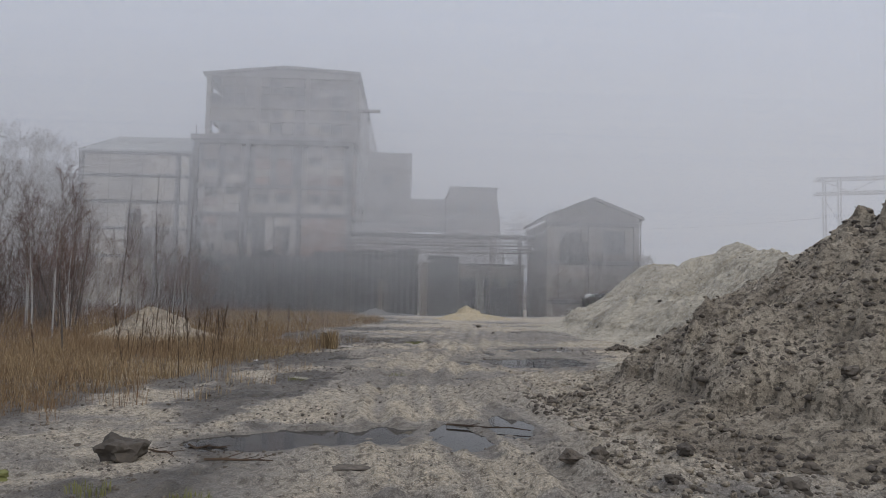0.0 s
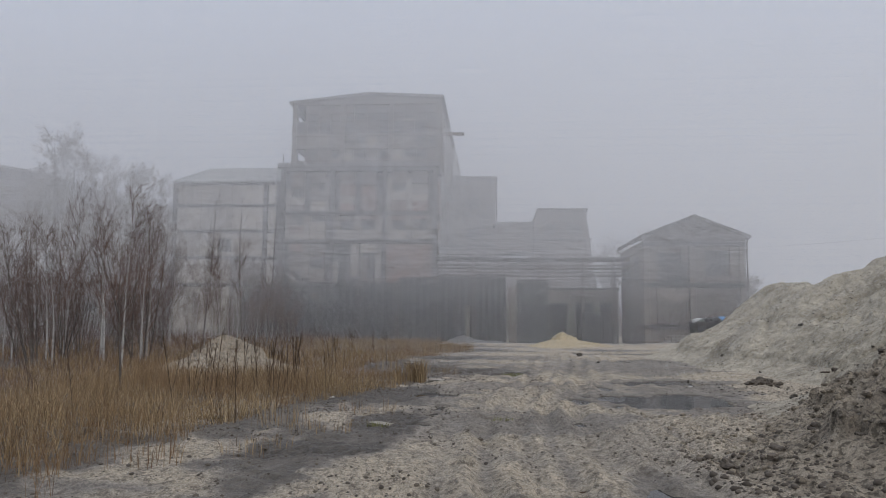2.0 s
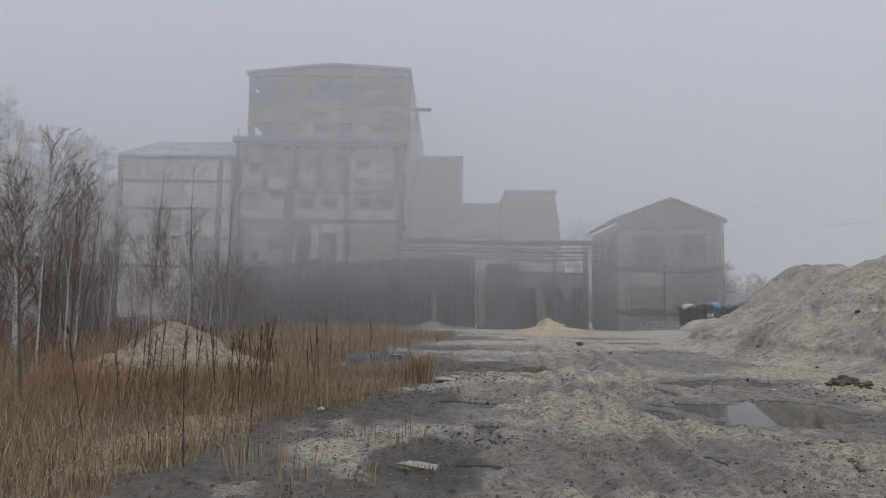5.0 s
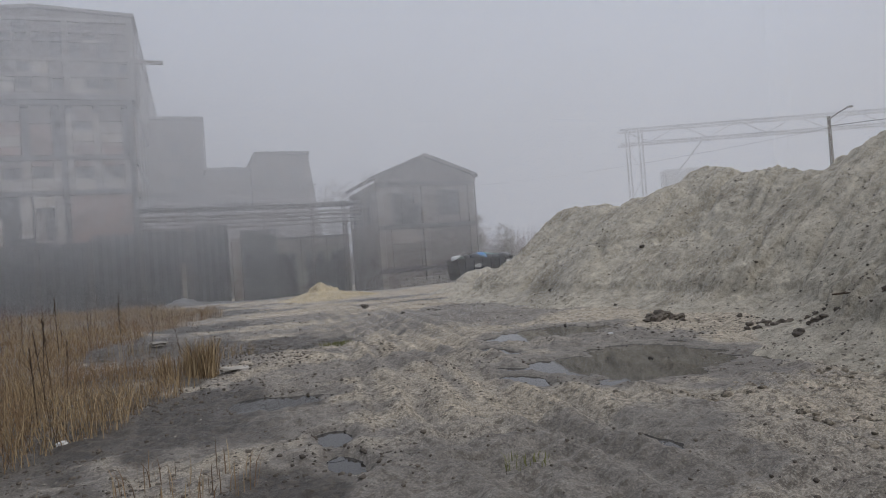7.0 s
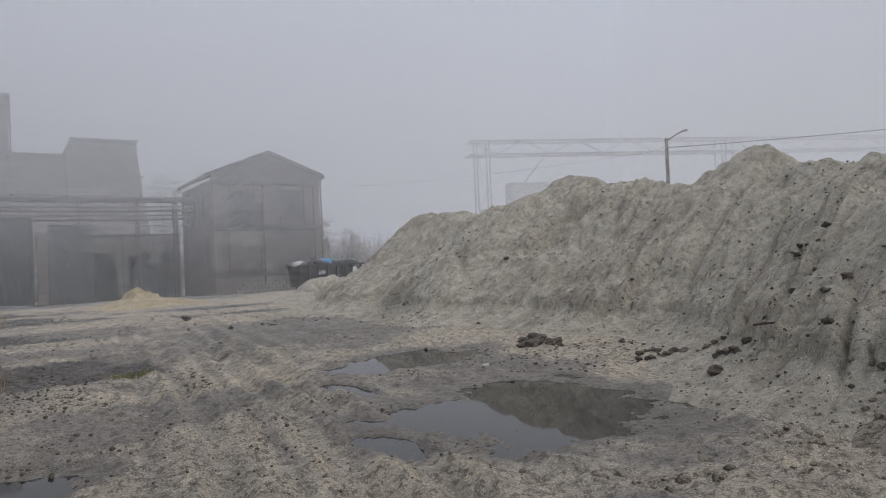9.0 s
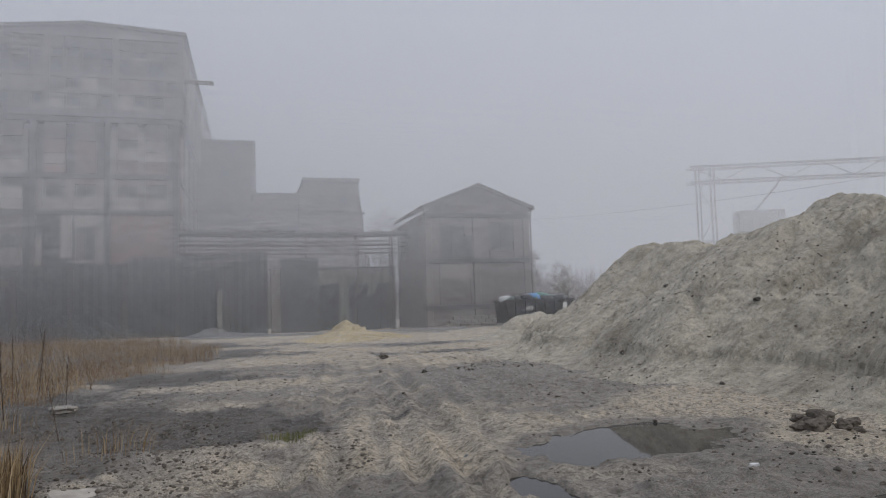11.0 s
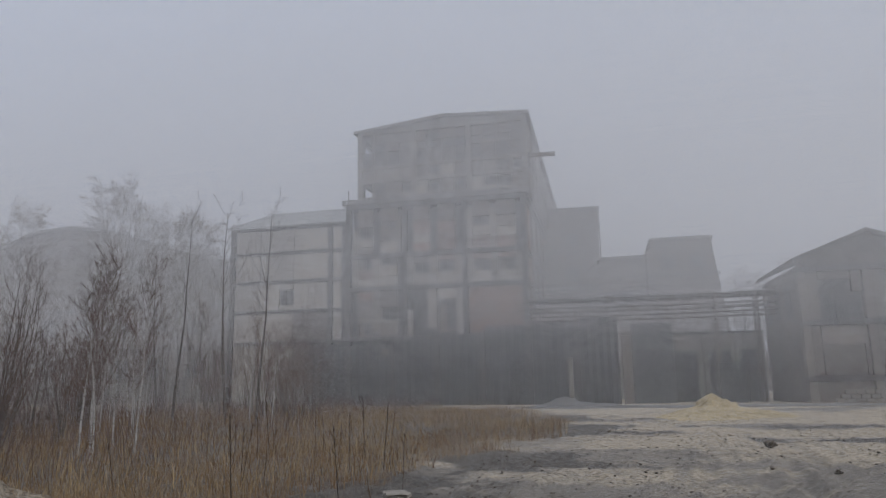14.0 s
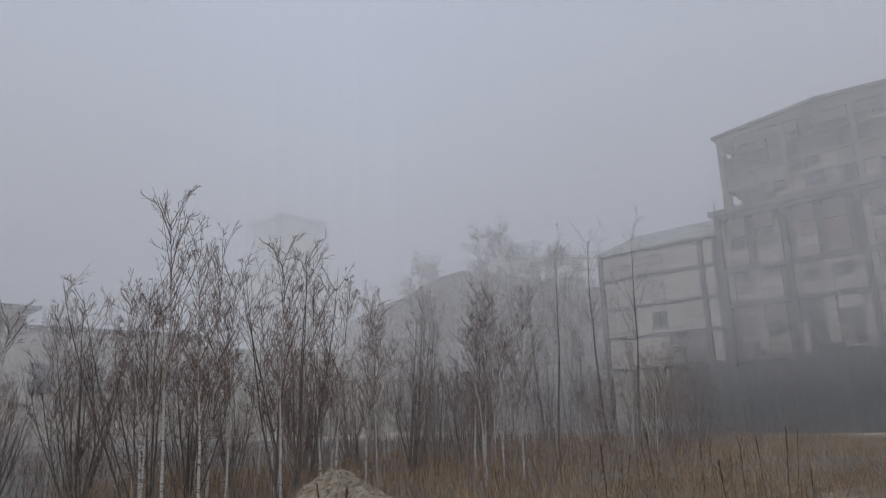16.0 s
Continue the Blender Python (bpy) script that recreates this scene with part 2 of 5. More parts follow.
def block(name, x0, x1, y0, y1, z0, z1, mat, parent=None, label="", bev=0.0):
    bm = bmesh.new()
    cuboid(bm, x0, x1, y0, y1, z0, z1, None, bev)
    return link(name, bm, mat, parent, label)


def tube(bm, pts, radii, sides=6):
    """A tapered tube through pts."""
    rings = []
    for i, p in enumerate(pts):
        a = Vector(pts[min(i + 1, len(pts) - 1)]) - Vector(pts[max(i - 1, 0)])
        a = a.normalized() if a.length > 1e-6 else Vector((0, 0, 1))
        s = a.orthogonal().normalized()
        q = a.cross(s)
        r = radii[i] if isinstance(radii, (list, tuple)) else radii
        rings.append([bm.verts.new(Vector(p) + (s * math.cos(k * 2 * math.pi / sides) + q * math.sin(k * 2 * math.pi / sides)) * r) for k in range(sides)])
    for a, b in zip(rings, rings[1:]):
        for k in range(sides):
            bm.faces.new((a[k], a[(k + 1) % sides], b[(k + 1) % sides], b[k]))
    bm.faces.new(rings[0][::-1])
    bm.faces.new(rings[-1])


def pipe(name, pts, r, mat, parent=None, label="", sides=8):
    bm = bmesh.new()
    tube(bm, pts, r, sides)
    return link(name, bm, mat, parent, label)


# ---- terrain functions ----
def lattice(ix, iy, seed):
    h = (ix.astype(np.int64) * 374761393 + iy.astype(np.int64) * 668265263 + seed * 974634777) & 0x7FFFFFFF
    h = ((h ^ (h >> 13)) * 1274126177) & 0x7FFFFFFF
    return ((h ^ (h >> 16)) & 0xFFFF) / 65535.0


def vnoise(x, y, seed=0):
    ix, iy = np.floor(x), np.floor(y)
    fx, fy = x - ix, y - iy
    fx, fy = fx * fx * (3 - 2 * fx), fy * fy * (3 - 2 * fy)
    a, b = lattice(ix, iy, seed), lattice(ix + 1, iy, seed)
    c, d = lattice(ix, iy + 1, seed), lattice(ix + 1, iy + 1, seed)
    return (a + (b - a) * fx) * (1 - fy) + (c + (d - c) * fx) * fy - 0.5


def fbm(x, y, scale, octaves=4, seed=0, gain=0.5):
    out, amp, f = 0, 1.0, scale
    for i in range(octaves):
        out, amp, f = out + amp * vnoise(x * f, y * f, seed + 17 * i), amp * gain, f * 2.03
    return out


# centre x, y, half length along its own axis, half width, turn of the axis in degrees
PUDDLES = [(-1.1, 7.3, 1.05, 0.5, 20), (0.58, 7.5, 0.28, 0.75, 8), (1.2, 8.05, 0.27, 0.95, 6), (3.0, 15.85, 1.3, 1.4, 0), (3.6, 19.6, 1.25, 0.75, 14),
           (-1.45, 16.3, 0.75, 0.5, 10), (-1.2, 14.2, 0.17, 0.42, -8), (-1.22, 13.45, 0.14, 0.36, 0), (1.22, 15.6, 0.2, 0.45, 10), (2.05, 18.1, 0.2, 0.5, 0),
           (-1.3, 12.3, 0.26, 0.22, 0), (0.92, 12.7, 0.12, 0.28, 0)]
# trampled dark mud: centre x, y, half length, half width
MUD = [(-0.6, 22.2, 2.0, 1.9), (-2.9, 15.6, 1.5, 2.2), (-4.6, 18.3, 2.0, 1.0), (-1.6, 28.5, 2.0, 1.4), (-4.2, 25.5, 2.2, 3.4), (-1.8, 37.0, 3.6, 3.0), (5.5, 33.0, 2.6, 0.5), (-2.7, 23.4, 1.8, 1.6),
       (-3.0, 41.5, 4.0, 2.2), (6.0, 37.5, 2.0, 0.5), (-1.6, 12.6, 0.6, 1.6), (-2.2, 10.4, 0.9, 0.6)]
WATER_Z = -0.045


def edge_x(y):
    """Where the grass ends towards the track."""
    return np.interp(y, [4, 7.7, 11, 13.5, 16, 18.3, 19.5, 22, 24, 26, 28, 32, 36, 41, 46, 51, 56], [-5.6, -4.7, -3.8, -3.3, -2.9, -2.6, -2.6, -3.9, -4.4, -4.0, -3.2, -2.2, -1.6, -1.2, -3.0, -6.0, -12])


def terrain(x, y, wetness=False):
    x, y = np.asarray(x, float), np.asarray(y, float)
    z = -0.03 * np.clip(y - 45, 0, 35)
    z = z + 0.2 * np.exp(-((x - 13.5) ** 2 + (y - 46) ** 2) / 40)
    near = np.clip((60 - y) / 30, 0.0, 1.0) * np.clip(1.5 - np.abs(x) / 30, 0, 1)
    z = z + near * (0.08 * fbm(x, y, 0.35, 3, 3) + 0.06 * fbm(x, y, 2.6, 4, 5, 0.75) + 0.045 * np.clip(vnoise(x * 7, y * 7, 6) * 2.2 - 0.25, 0, 1) * np.clip(0.4 + 3 * fbm(x, y, 0.5, 2, 7), 0, 1))
    line = np.interp(y, [3, 6, 8, 11, 13, 15, 18, 22, 30, 40], [0.75, 0.45, 0.1, 0.02, 0.08, 0.35, 0.8, 1.3, 2.2, 3.0])
    road = np.exp(-((x - 0.9 - line) / 3.2) ** 4) * np.clip((36 - y) / 8, 0, 1)
    wob = 0.12 * fbm(x, y, 0.5, 2, 9)
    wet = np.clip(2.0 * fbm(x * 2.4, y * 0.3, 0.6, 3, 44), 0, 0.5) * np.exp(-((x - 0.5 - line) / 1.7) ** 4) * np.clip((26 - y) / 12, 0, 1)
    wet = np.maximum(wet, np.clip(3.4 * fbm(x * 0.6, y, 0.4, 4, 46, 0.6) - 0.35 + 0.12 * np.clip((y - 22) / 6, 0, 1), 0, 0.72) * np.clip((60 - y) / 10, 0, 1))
    for off, w, dep in ((-0.95, 0.13, 0.04), (-0.5, 0.12, 0.06), (0.0, 0.1, 0.035), (0.3, 0.12, 0.06), (0.8, 0.13, 0.07), (1.35, 0.14, 0.06), (1.95, 0.12, 0.045), (2.6, 0.14, 0.04), (3.3, 0.15, 0.03)):
        u = (x - line - off + wob) / w
        z = z + 1.0 * road * dep * (-np.exp(-u * u) + 0.55 * np.exp(-((np.abs(u) - 1.7) / 0.6) ** 2)) * (0.8 + 1.1 * fbm(x, y, 0.8, 2, 31 + int(off * 10)))
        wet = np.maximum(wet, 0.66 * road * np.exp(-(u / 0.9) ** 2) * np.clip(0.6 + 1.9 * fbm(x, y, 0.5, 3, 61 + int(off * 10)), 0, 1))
    lug = np.sin(y * 2 * math.pi / 0.16 + 3 * fbm(x, y, 0.6, 2, 4))
    z = z + road * 0.02 * lug * (fbm(x, y, 0.45, 2, 77) > 0.0)
    for px, py, a, b, t in PUDDLES:
        c, s = math.cos(radians(t)), math.sin(radians(t))
        u, v = ((x - px) * c + (y - py) * s) / a, (-(x - px) * s + (y - py) * c) / b
        r = np.sqrt(u * u + v * v) + 0.6 * fbm(x, y, min(3.0, max(1.1, 0.7 / min(a, b))), 4, 21, 0.6)
        k = np.clip((1.5 - r) / 0.9, 0, 1)
        k = k * k * (3 - 2 * k)
        z = z * (1 - k) + k * (-0.085 + 0.02 * fbm(x, y, 3.0, 3, 8))
        z = np.where((r > 1.12) & (r < 1.7), np.maximum(z, -0.03), z)
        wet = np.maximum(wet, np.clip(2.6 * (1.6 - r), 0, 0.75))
    for px, py, a, b in MUD:
        r = np.hypot((x - px) / a, (y - py) / b) + 0.9 * fbm(x, y, 0.9, 4, 71, 0.6)
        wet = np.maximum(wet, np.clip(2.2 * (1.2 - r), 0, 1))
        z = z + 0.05 * np.clip(1.1 - r, 0, 1) * fbm(x, y, 4.5, 3, 72, 0.6)
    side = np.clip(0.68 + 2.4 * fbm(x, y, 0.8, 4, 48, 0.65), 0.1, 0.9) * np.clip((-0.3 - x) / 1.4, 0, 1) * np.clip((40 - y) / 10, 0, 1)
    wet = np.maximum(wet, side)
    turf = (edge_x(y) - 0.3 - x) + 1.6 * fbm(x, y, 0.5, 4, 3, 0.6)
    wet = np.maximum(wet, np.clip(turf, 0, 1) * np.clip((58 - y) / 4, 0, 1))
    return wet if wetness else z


def tz(x, y):
    return float(terrain(np.array([x]), np.array([y]))[0])


def heap_height(x, y, ridge, slope, seed, rough):
    """Height of a heap at its angle of repose below a ridge line of (x, y, z)."""
    h = np.full(x.shape, -9.0)
    soft = 0.4 if ridge[0][2] > 1.5 else 0.12
    warp = min(0.9, 0.4 * ridge[0][2])
    wx, wy = x + warp * fbm(x, y, 0.35, 3, seed), y + warp * fbm(x, y, 0.35, 3, seed + 1)
    for (ax, ay, az), (bx, by, bz) in zip(ridge, ridge[1:]):
        dx, dy = bx - ax, by - ay
        t = np.clip(((wx - ax) * dx + (wy - ay) * dy) / (dx * dx + dy * dy), 0, 1)
        d = np.hypot(wx - ax - t * dx, wy - ay - t * dy)
        h = np.maximum(h, az + t * (bz - az) - slope * (np.sqrt(d * d + soft * soft) - soft))
    k = np.clip((h + 0.3) / 0.9, 0.1, 1) * min(1.0, 0.35 + 0.3 * ridge[0][2])
    rill = fbm(x * 0.3 + y * 0.08, y * 1.0, 1.0, 3, seed + 5, 0.5)
    bend = 0.5 * fbm(x, y, 0.5, 2, seed + 4)
    gully = np.exp(-(fbm(x * 0.22 + y * 0.1, (y + bend) * 1.25, 1.0, 3, seed + 6, 0.45) / 0.055) ** 2)
    groove = np.exp(-(fbm(x * 0.45 + y * 0.25, (y + bend) * 3.4, 1.0, 3, seed + 7, 0.5) / 0.06) ** 2) * np.clip(0.5 + 2.4 * fbm(x, y, 0.3, 2, seed + 17), 0, 1)
    patchy = np.clip(0.35 + 2.6 * fbm(x, y, 0.4, 2, seed + 15), 0.1, 1)
    lump = np.clip(vnoise(x * 4.2, y * 4.2, seed + 12) * 3.0 - 0.2, 0, 1) * 0.12 + np.clip(vnoise(x * 9, y * 9, seed + 13) * 3.0 - 0.3, 0, 1) * 0.075 + np.clip(vnoise(x * 17, y * 17, seed + 14) * 3.0 - 0.4, 0, 1) * 0.035
    h = h + k * (0.42 * rill - 0.21 * gully - 0.1 * groove + rough * 0.8 * fbm(x, y, 1.7, 5, seed + 9, 0.6) + (0.5 + 2.2 * rough) * lump * patchy) + 0.04 * fbm(x, y, 6.0, 3, seed + 3, 0.7)
    toe = np.clip(h, -1, 0.5)
    return np.where(h < 0.5, 0.5 * ((toe + 1) / 1.5) ** 2.2 - 0.12, h)


HEAPS = []


def heap(name, label, box, step, ridge, slope, seed, rough, mat):
    x0, x1, y0, y1 = box
    xs, ys = np.arange(x0, x1, step), np.arange(y0, y1, step)
    gx, gy = np.meshgrid(xs, ys)
    h = heap_height(gx, gy, ridge, slope, seed, rough)
    base = terrain(gx, gy)
    z = base + h
    keep = h > -0.04
    idx = np.arange(gx.size).reshape(gx.shape)
    cell = keep[:-1, :-1] | keep[1:, :-1] | keep[:-1, 1:] | keep[1:, 1:]
    f = np.stack([idx[:-1, :-1][cell], idx[:-1, 1:][cell], idx[1:, 1:][cell], idx[1:, :-1][cell]], 1)
    used = np.unique(f)
    remap = np.zeros(gx.size, int)
    remap[used] = np.arange(used.size)
    v = np.stack([gx.ravel(), gy.ravel(), z.ravel()], 1)[used]
    ob = raw(name, v.tolist(), remap[f].tolist(), mat, smooth=True)
    HEAPS.append((ridge, slope, seed, rough, box))
    return tagged(ob, label, "sand pile", kind="")


def surface_z(x, y):
    """The ground's or a heap's surface, for arrays."""
    x, y = np.asarray(x, float), np.asarray(y, float)
    z = terrain(x, y)
    best = z.copy()
    for ridge, slope, seed, rough, (x0, x1, y0, y1) in HEAPS:
        inside = (x > x0) & (x < x1) & (y > y0) & (y < y1)
        best = np.where(inside, np.maximum(best, z + heap_height(x, y, ridge, slope, seed, rough)), best)
    return best


def top_z(x, y):
    return float(surface_z(np.array([x]), np.array([y]))[0])

# ---- ground ----
def spaced(lo, fine0, fine1, hi, step, grow):
    a = list(np.arange(fine0, fine1, step))
    d = step
    while a[-1] < hi:
        d *= grow
        a.append(a[-1] + d)
    d, b = step, [fine0]
    while b[-1] > lo:
        d *= grow
        b.append(b[-1] - d)
    return np.array(b[:0:-1] + a)


gx, gy = np.meshgrid(spaced(-900, -4.5, 7.0, 900, 0.05, 1.08), spaced(-300, 3.4, 24.0, 1200, 0.06, 1.025))
gi = np.arange(gx.size).reshape(gx.shape)
gf = np.stack([gi[:-1, :-1].ravel(), gi[:-1, 1:].ravel(), gi[1:, 1:].ravel(), gi[1:, :-1].ravel()], 1)
ground = raw("ground", np.stack([gx.ravel(), gy.ravel(), terrain(gx, gy).ravel()], 1).tolist(), gf.tolist(), M_GROUND, smooth=True)
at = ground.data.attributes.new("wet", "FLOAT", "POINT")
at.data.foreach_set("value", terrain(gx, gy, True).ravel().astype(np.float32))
tagged(ground, "muddy sandy yard with tyre ruts and wet patches", "ground", kind="structure")

for i, (px, py, a, b, t) in enumerate(PUDDLES):
    bm = bmesh.new()
    ring = [bm.verts.new((1.5 * a * math.cos(k * math.pi / 16), 1.5 * b * math.sin(k * math.pi / 16), 0)) for k in range(32)]
    bm.faces.new(ring)
    p = link("puddle", bm, M_WATER)
    p.matrix_basis = pose(px, py, WATER_Z - 0.0013 * i, 0, 0, t)
    tagged(p, "shallow muddy rain puddle in the wheel ruts", "puddle", "puddles in the yard")

# ---- heaps ----
heap("soil_mound", "brown heap of clumpy sandy soil beside the track", (0.8, 13, 2.6, 16), 0.045, [(8.0, 9.3, 2.95), (11.0, 7.5, 3.4)], 0.58, 40, 0.34, M_SOIL)
heap("sand_ridge", "long pale grey sand heap with eroded slopes", (3.2, 20, 8.5, 45), 0.055,
     [(9.38, 12.34, 3.48), (11.93, 16.92, 2.71), (12.99, 19.72, 3.49), (11.74, 20.01, 2.65), (11.57, 25.12, 3.49), (11.53, 28.26, 2.79), (11.21, 30.04, 3.14), (12.7, 39.13, 0.61)], 0.7, 60, 0.15, M_SAND)
heap("sand_mound", "small pale sand mound among dry grass", (-12, -3, 17, 26), 0.08, [(-7.95, 21.6, 0.9), (-7.85, 21.6, 0.9), (-6.6, 21.3, 0.45)], 0.6, 80, 0.2, M_SOIL)
heap("yellow_sand_mound", "small yellow sand heap on the yard", (0.5, 9, 38, 46), 0.07, [(3.5, 42.2, 0.85), (4.0, 42.0, 0.72), (5.6, 41.6, 0.2)], 0.58, 90, 0.12, M_YELLOW)

heap("spoil_mound", "low pale sand heap spilling before the skip", (5.5, 14, 33, 43), 0.08, [(9.6, 37.6, 0.75), (10.6, 38.2, 0.95), (11.6, 38.4, 0.7)], 0.55, 97, 0.2, M_SAND)
heap("ash_mound", "low grey ash heap before the black screen", (-9, 3, 60, 72), 0.2, [(-3.0, 66.5, 0.7), (-2.2, 66.3, 0.5), (0.0, 65.8, 0.2)], 0.35, 95, 0.1, M_ASH)

# ---- far yard road ----
def strip(name, label, cat, outline, step, lift, mat, edge=0.4, seed=5):
    """A thin sheet that follows the ground inside an uneven outline (x from, x to, y from, y to)."""
    x0, x1, y0, y1 = outline
    xs, ys = np.arange(x0, x1, step), np.arange(y0, y1, step)
    ax, ay = np.meshgrid(xs, ys)
    d = np.minimum(np.minimum(ax - x0, x1 - ax), np.minimum(ay - y0, y1 - ay))
    keep = d + 2.0 * edge * fbm(ax, ay, 0.7 / edge, 4, seed) > edge
    cell = keep[:-1, :-1] & keep[1:, :-1] & keep[:-1, 1:] & keep[1:, 1:]
    ii = np.arange(ax.size).reshape(ax.shape)
    f = np.stack([ii[:-1, :-1][cell], ii[:-1, 1:][cell], ii[1:, 1:][cell], ii[1:, :-1][cell]], 1)
    used = np.unique(f)
    remap = np.zeros(ax.size, int)
    remap[used] = np.arange(used.size)
    v = np.stack([ax.ravel(), ay.ravel(), terrain(ax, ay).ravel() + lift], 1)[used]
    return tagged(raw(name, v.tolist(), remap[f].tolist(), mat, smooth=True), label, cat, kind="structure")


strip("road", "wet pale grey concrete yard road before the mill", "road", (-22, 40, 55, 69), 0.5, 0.012, M_WETROAD, 1.5, 3)

# ---- ore mill ----
GZ = -1.15
mill = tagged(empty("ore_mill", (-15, 80, GZ)), "tall derelict concrete-framed mill with patched brick infill", "building")


def at_base(ob, thing):
    ob.matrix_parent_inverse = thing.matrix_basis.inverted()
    return ob


PIECES = {"p": M_PATCH, "b": M_BRICK, "g": M_GREYW, "l": M_RENDER, "k": M_BEAM}


def facade(thing, x0, x1, y, rows, cols, group_every, seed):
    """Infill panels between columns and floor beams; w: window, o: open hole, d: dark window far back."""
    rnd = random.Random(seed)
    n = cols
    w = (x1 - x0) / n
    for (z0, z1, text) in rows:
        for i, ch in enumerate(text.replace(" ", "")):
            a, b = x0 + i * w + 0.07, x0 + (i + 1) * w - 0.07
            if i % group_every == 0:
                a += 0.2
            if i % group_every == group_every - 1:
                b -= 0.2
            if ch in PIECES:
                j = rnd.uniform(-0.05, 0.05)
                panel = at_base(block("infill_panel", a, b, y + 0.1 + j, y + 0.4, z0 + 0.03, z1 - 0.03, PIECES[ch], thing), thing)
                if rnd.random() < 0.3:
                    zc = z0 + (z1 - z0) * rnd.uniform(0.3, 0.7)
                    block("ledge", a, b, y + 0.02, y + 0.12, zc, zc + 0.09, M_PATCH if rnd.random() < 0.5 else M_BEAM, panel)
            elif ch == "w":
                lo, hi = z0 + 0.3 * (z1 - z0) * rnd.uniform(0.4, 1.2), z1 - 0.1
                at_base(block("infill_panel", a, b, y + 0.12, y + 0.4, z0 + 0.03, lo, M_PALE if rnd.random() < 0.6 else M_GREYW, thing), thing)
                win = at_base(block("window_frame", a, a + 0.12, y + 0.1, y + 0.4, lo, hi, M_CONC, thing), thing)
                at_base(block("window_frame", b - 0.12, b, y + 0.1, y + 0.4, lo, hi, M_CONC, thing), thing)
                at_base(block("lintel", a, b, y + 0.08, y + 0.4, hi, z1 - 0.02, M_CONC, thing), thing)
                if rnd.random() < 0.5:
                    block("mullion", (a + b) / 2 - 0.04, (a + b) / 2 + 0.04, y + 0.2, y + 0.3, lo, hi, M_BEAM, win)
        # seam columns between panels
        for i in range(1, n):
            if i % group_every:
                x = x0 + i * w
                if rnd.random() < 0.6:
                    at_base(block("post", x - 0.11, x + 0.11, y + 0.05, y + 0.38, z0, z1, M_GREYW if rnd.random() < 0.7 else M_CONC, thing), thing)


def bay_front(thing, x0, x1, y, columns, posts, seed):
    """A bay with pale posts and stacked infill between them; columns: (from, to, [(z0, z1, kind)]) as shares of the bay's width."""
    rnd = random.Random(seed)
    w = x1 - x0
    for a, b, z0, z1 in posts:
        at_base(block("post", x0 + a * w, x0 + b * w, y + 0.02, y + 0.4, z0, z1, M_POST, thing, "pale cement post"), thing)
    for a, b, stack in columns:
        xa, xb = x0 + a * w + 0.03, x0 + b * w - 0.03
        for z0, z1, kind in stack:
            if kind == "w":
                win = at_base(block("window_frame", xa, xa + 0.13, y + 0.12, y + 0.4, z0, z1, M_CONC, thing), thing)
                block("window_frame", xb - 0.13, xb, y + 0.12, y + 0.4, z0, z1, M_CONC, win)
                block("mullion", (xa + xb) / 2 - 0.05, (xa + xb) / 2 + 0.05, y + 0.2, y + 0.3, z0, z1, M_BEAM, win)
                block("window_sill", xa, xb, y - 0.02, y + 0.3, z0 - 0.02, z0 + 0.09, M_PALE, win)
                if rnd.random() < 0.5:
                    block("board", xa + 0.13, (xa + xb) / 2 - 0.05, y + 0.3, y + 0.36, z0 + 0.1, z0 + (z1 - z0) * rnd.uniform(0.5, 1), M_GREYW, win)
            elif kind != "o":
                at_base(block("infill_panel", xa, xb, y + 0.1 + rnd.uniform(-0.05, 0.05), y + 0.4, z0 + 0.05, z1 - 0.02, PIECES[kind], thing), thing)


def frame_beams(thing, x0, x1, y, zs, xs, thick=0.22, mat=None):
    for z in zs:
        at_base(block("beam", x0, x1, y - 0.06, y + 0.45, z - thick, z + thick, mat or M_BEAM, thing, "", 0.03), thing)
    for x in xs:
        at_base(block("column", x - 0.24, x + 0.24, y - 0.1, y + 0.5, GZ, zs[0] - thick, mat or M_BEAM, thing, "", 0.03), thing)


# lower block: near-black core painted as the shade of unlit rooms, then the framed front
at_base(block("inner_wall", -24.5, -7.1, 81.2, 120, GZ, 18.3, M_SHADEIN, mill), mill)
frame_beams(mill, -24.8, -6.8, 80, [18.55, 13.45, 10.2, 5.3], [-24.6, -18.75, -12.75, -7.0])
A, B, C = (13.7, 18.3), (10.42, 13.2), (5.52, 9.98)
bay_front(mill, -24.35, -19.0, 80, [
    (0.13, 0.43, [(16.4, 18.3, "g"), (15.2, 16.4, "w"), (14.4, 15.2, "l"), (13.7, 14.4, "g"), (12.0, 13.2, "w"), (11.2, 12.0, "b"), (10.42, 11.2, "l"), (9.0, 9.98, "b"), (7.4, 9.0, "g"), (6.8, 7.4, "p"), (5.52, 6.8, "w")]),
    (0.56, 0.9, [(16.9, 18.3, "g"), (16.1, 16.9, "w"), (14.9, 16.1, "g"), (13.7, 14.9, "l"), (12.4, 13.2, "w"), (11.4, 12.4, "l"), (10.42, 11.4, "l"), (8.3, 9.98, "g"), (7.0, 8.3, "w"), (5.52, 7.0, "p")])],
    [(0.03, 0.13, 13.7, 16.2), (0.03, 0.13, *B), (0.43, 0.56, *B), (0.43, 0.56, 6.0, 9.98), (0.9, 0.98, 13.7, 17.5)], 1)
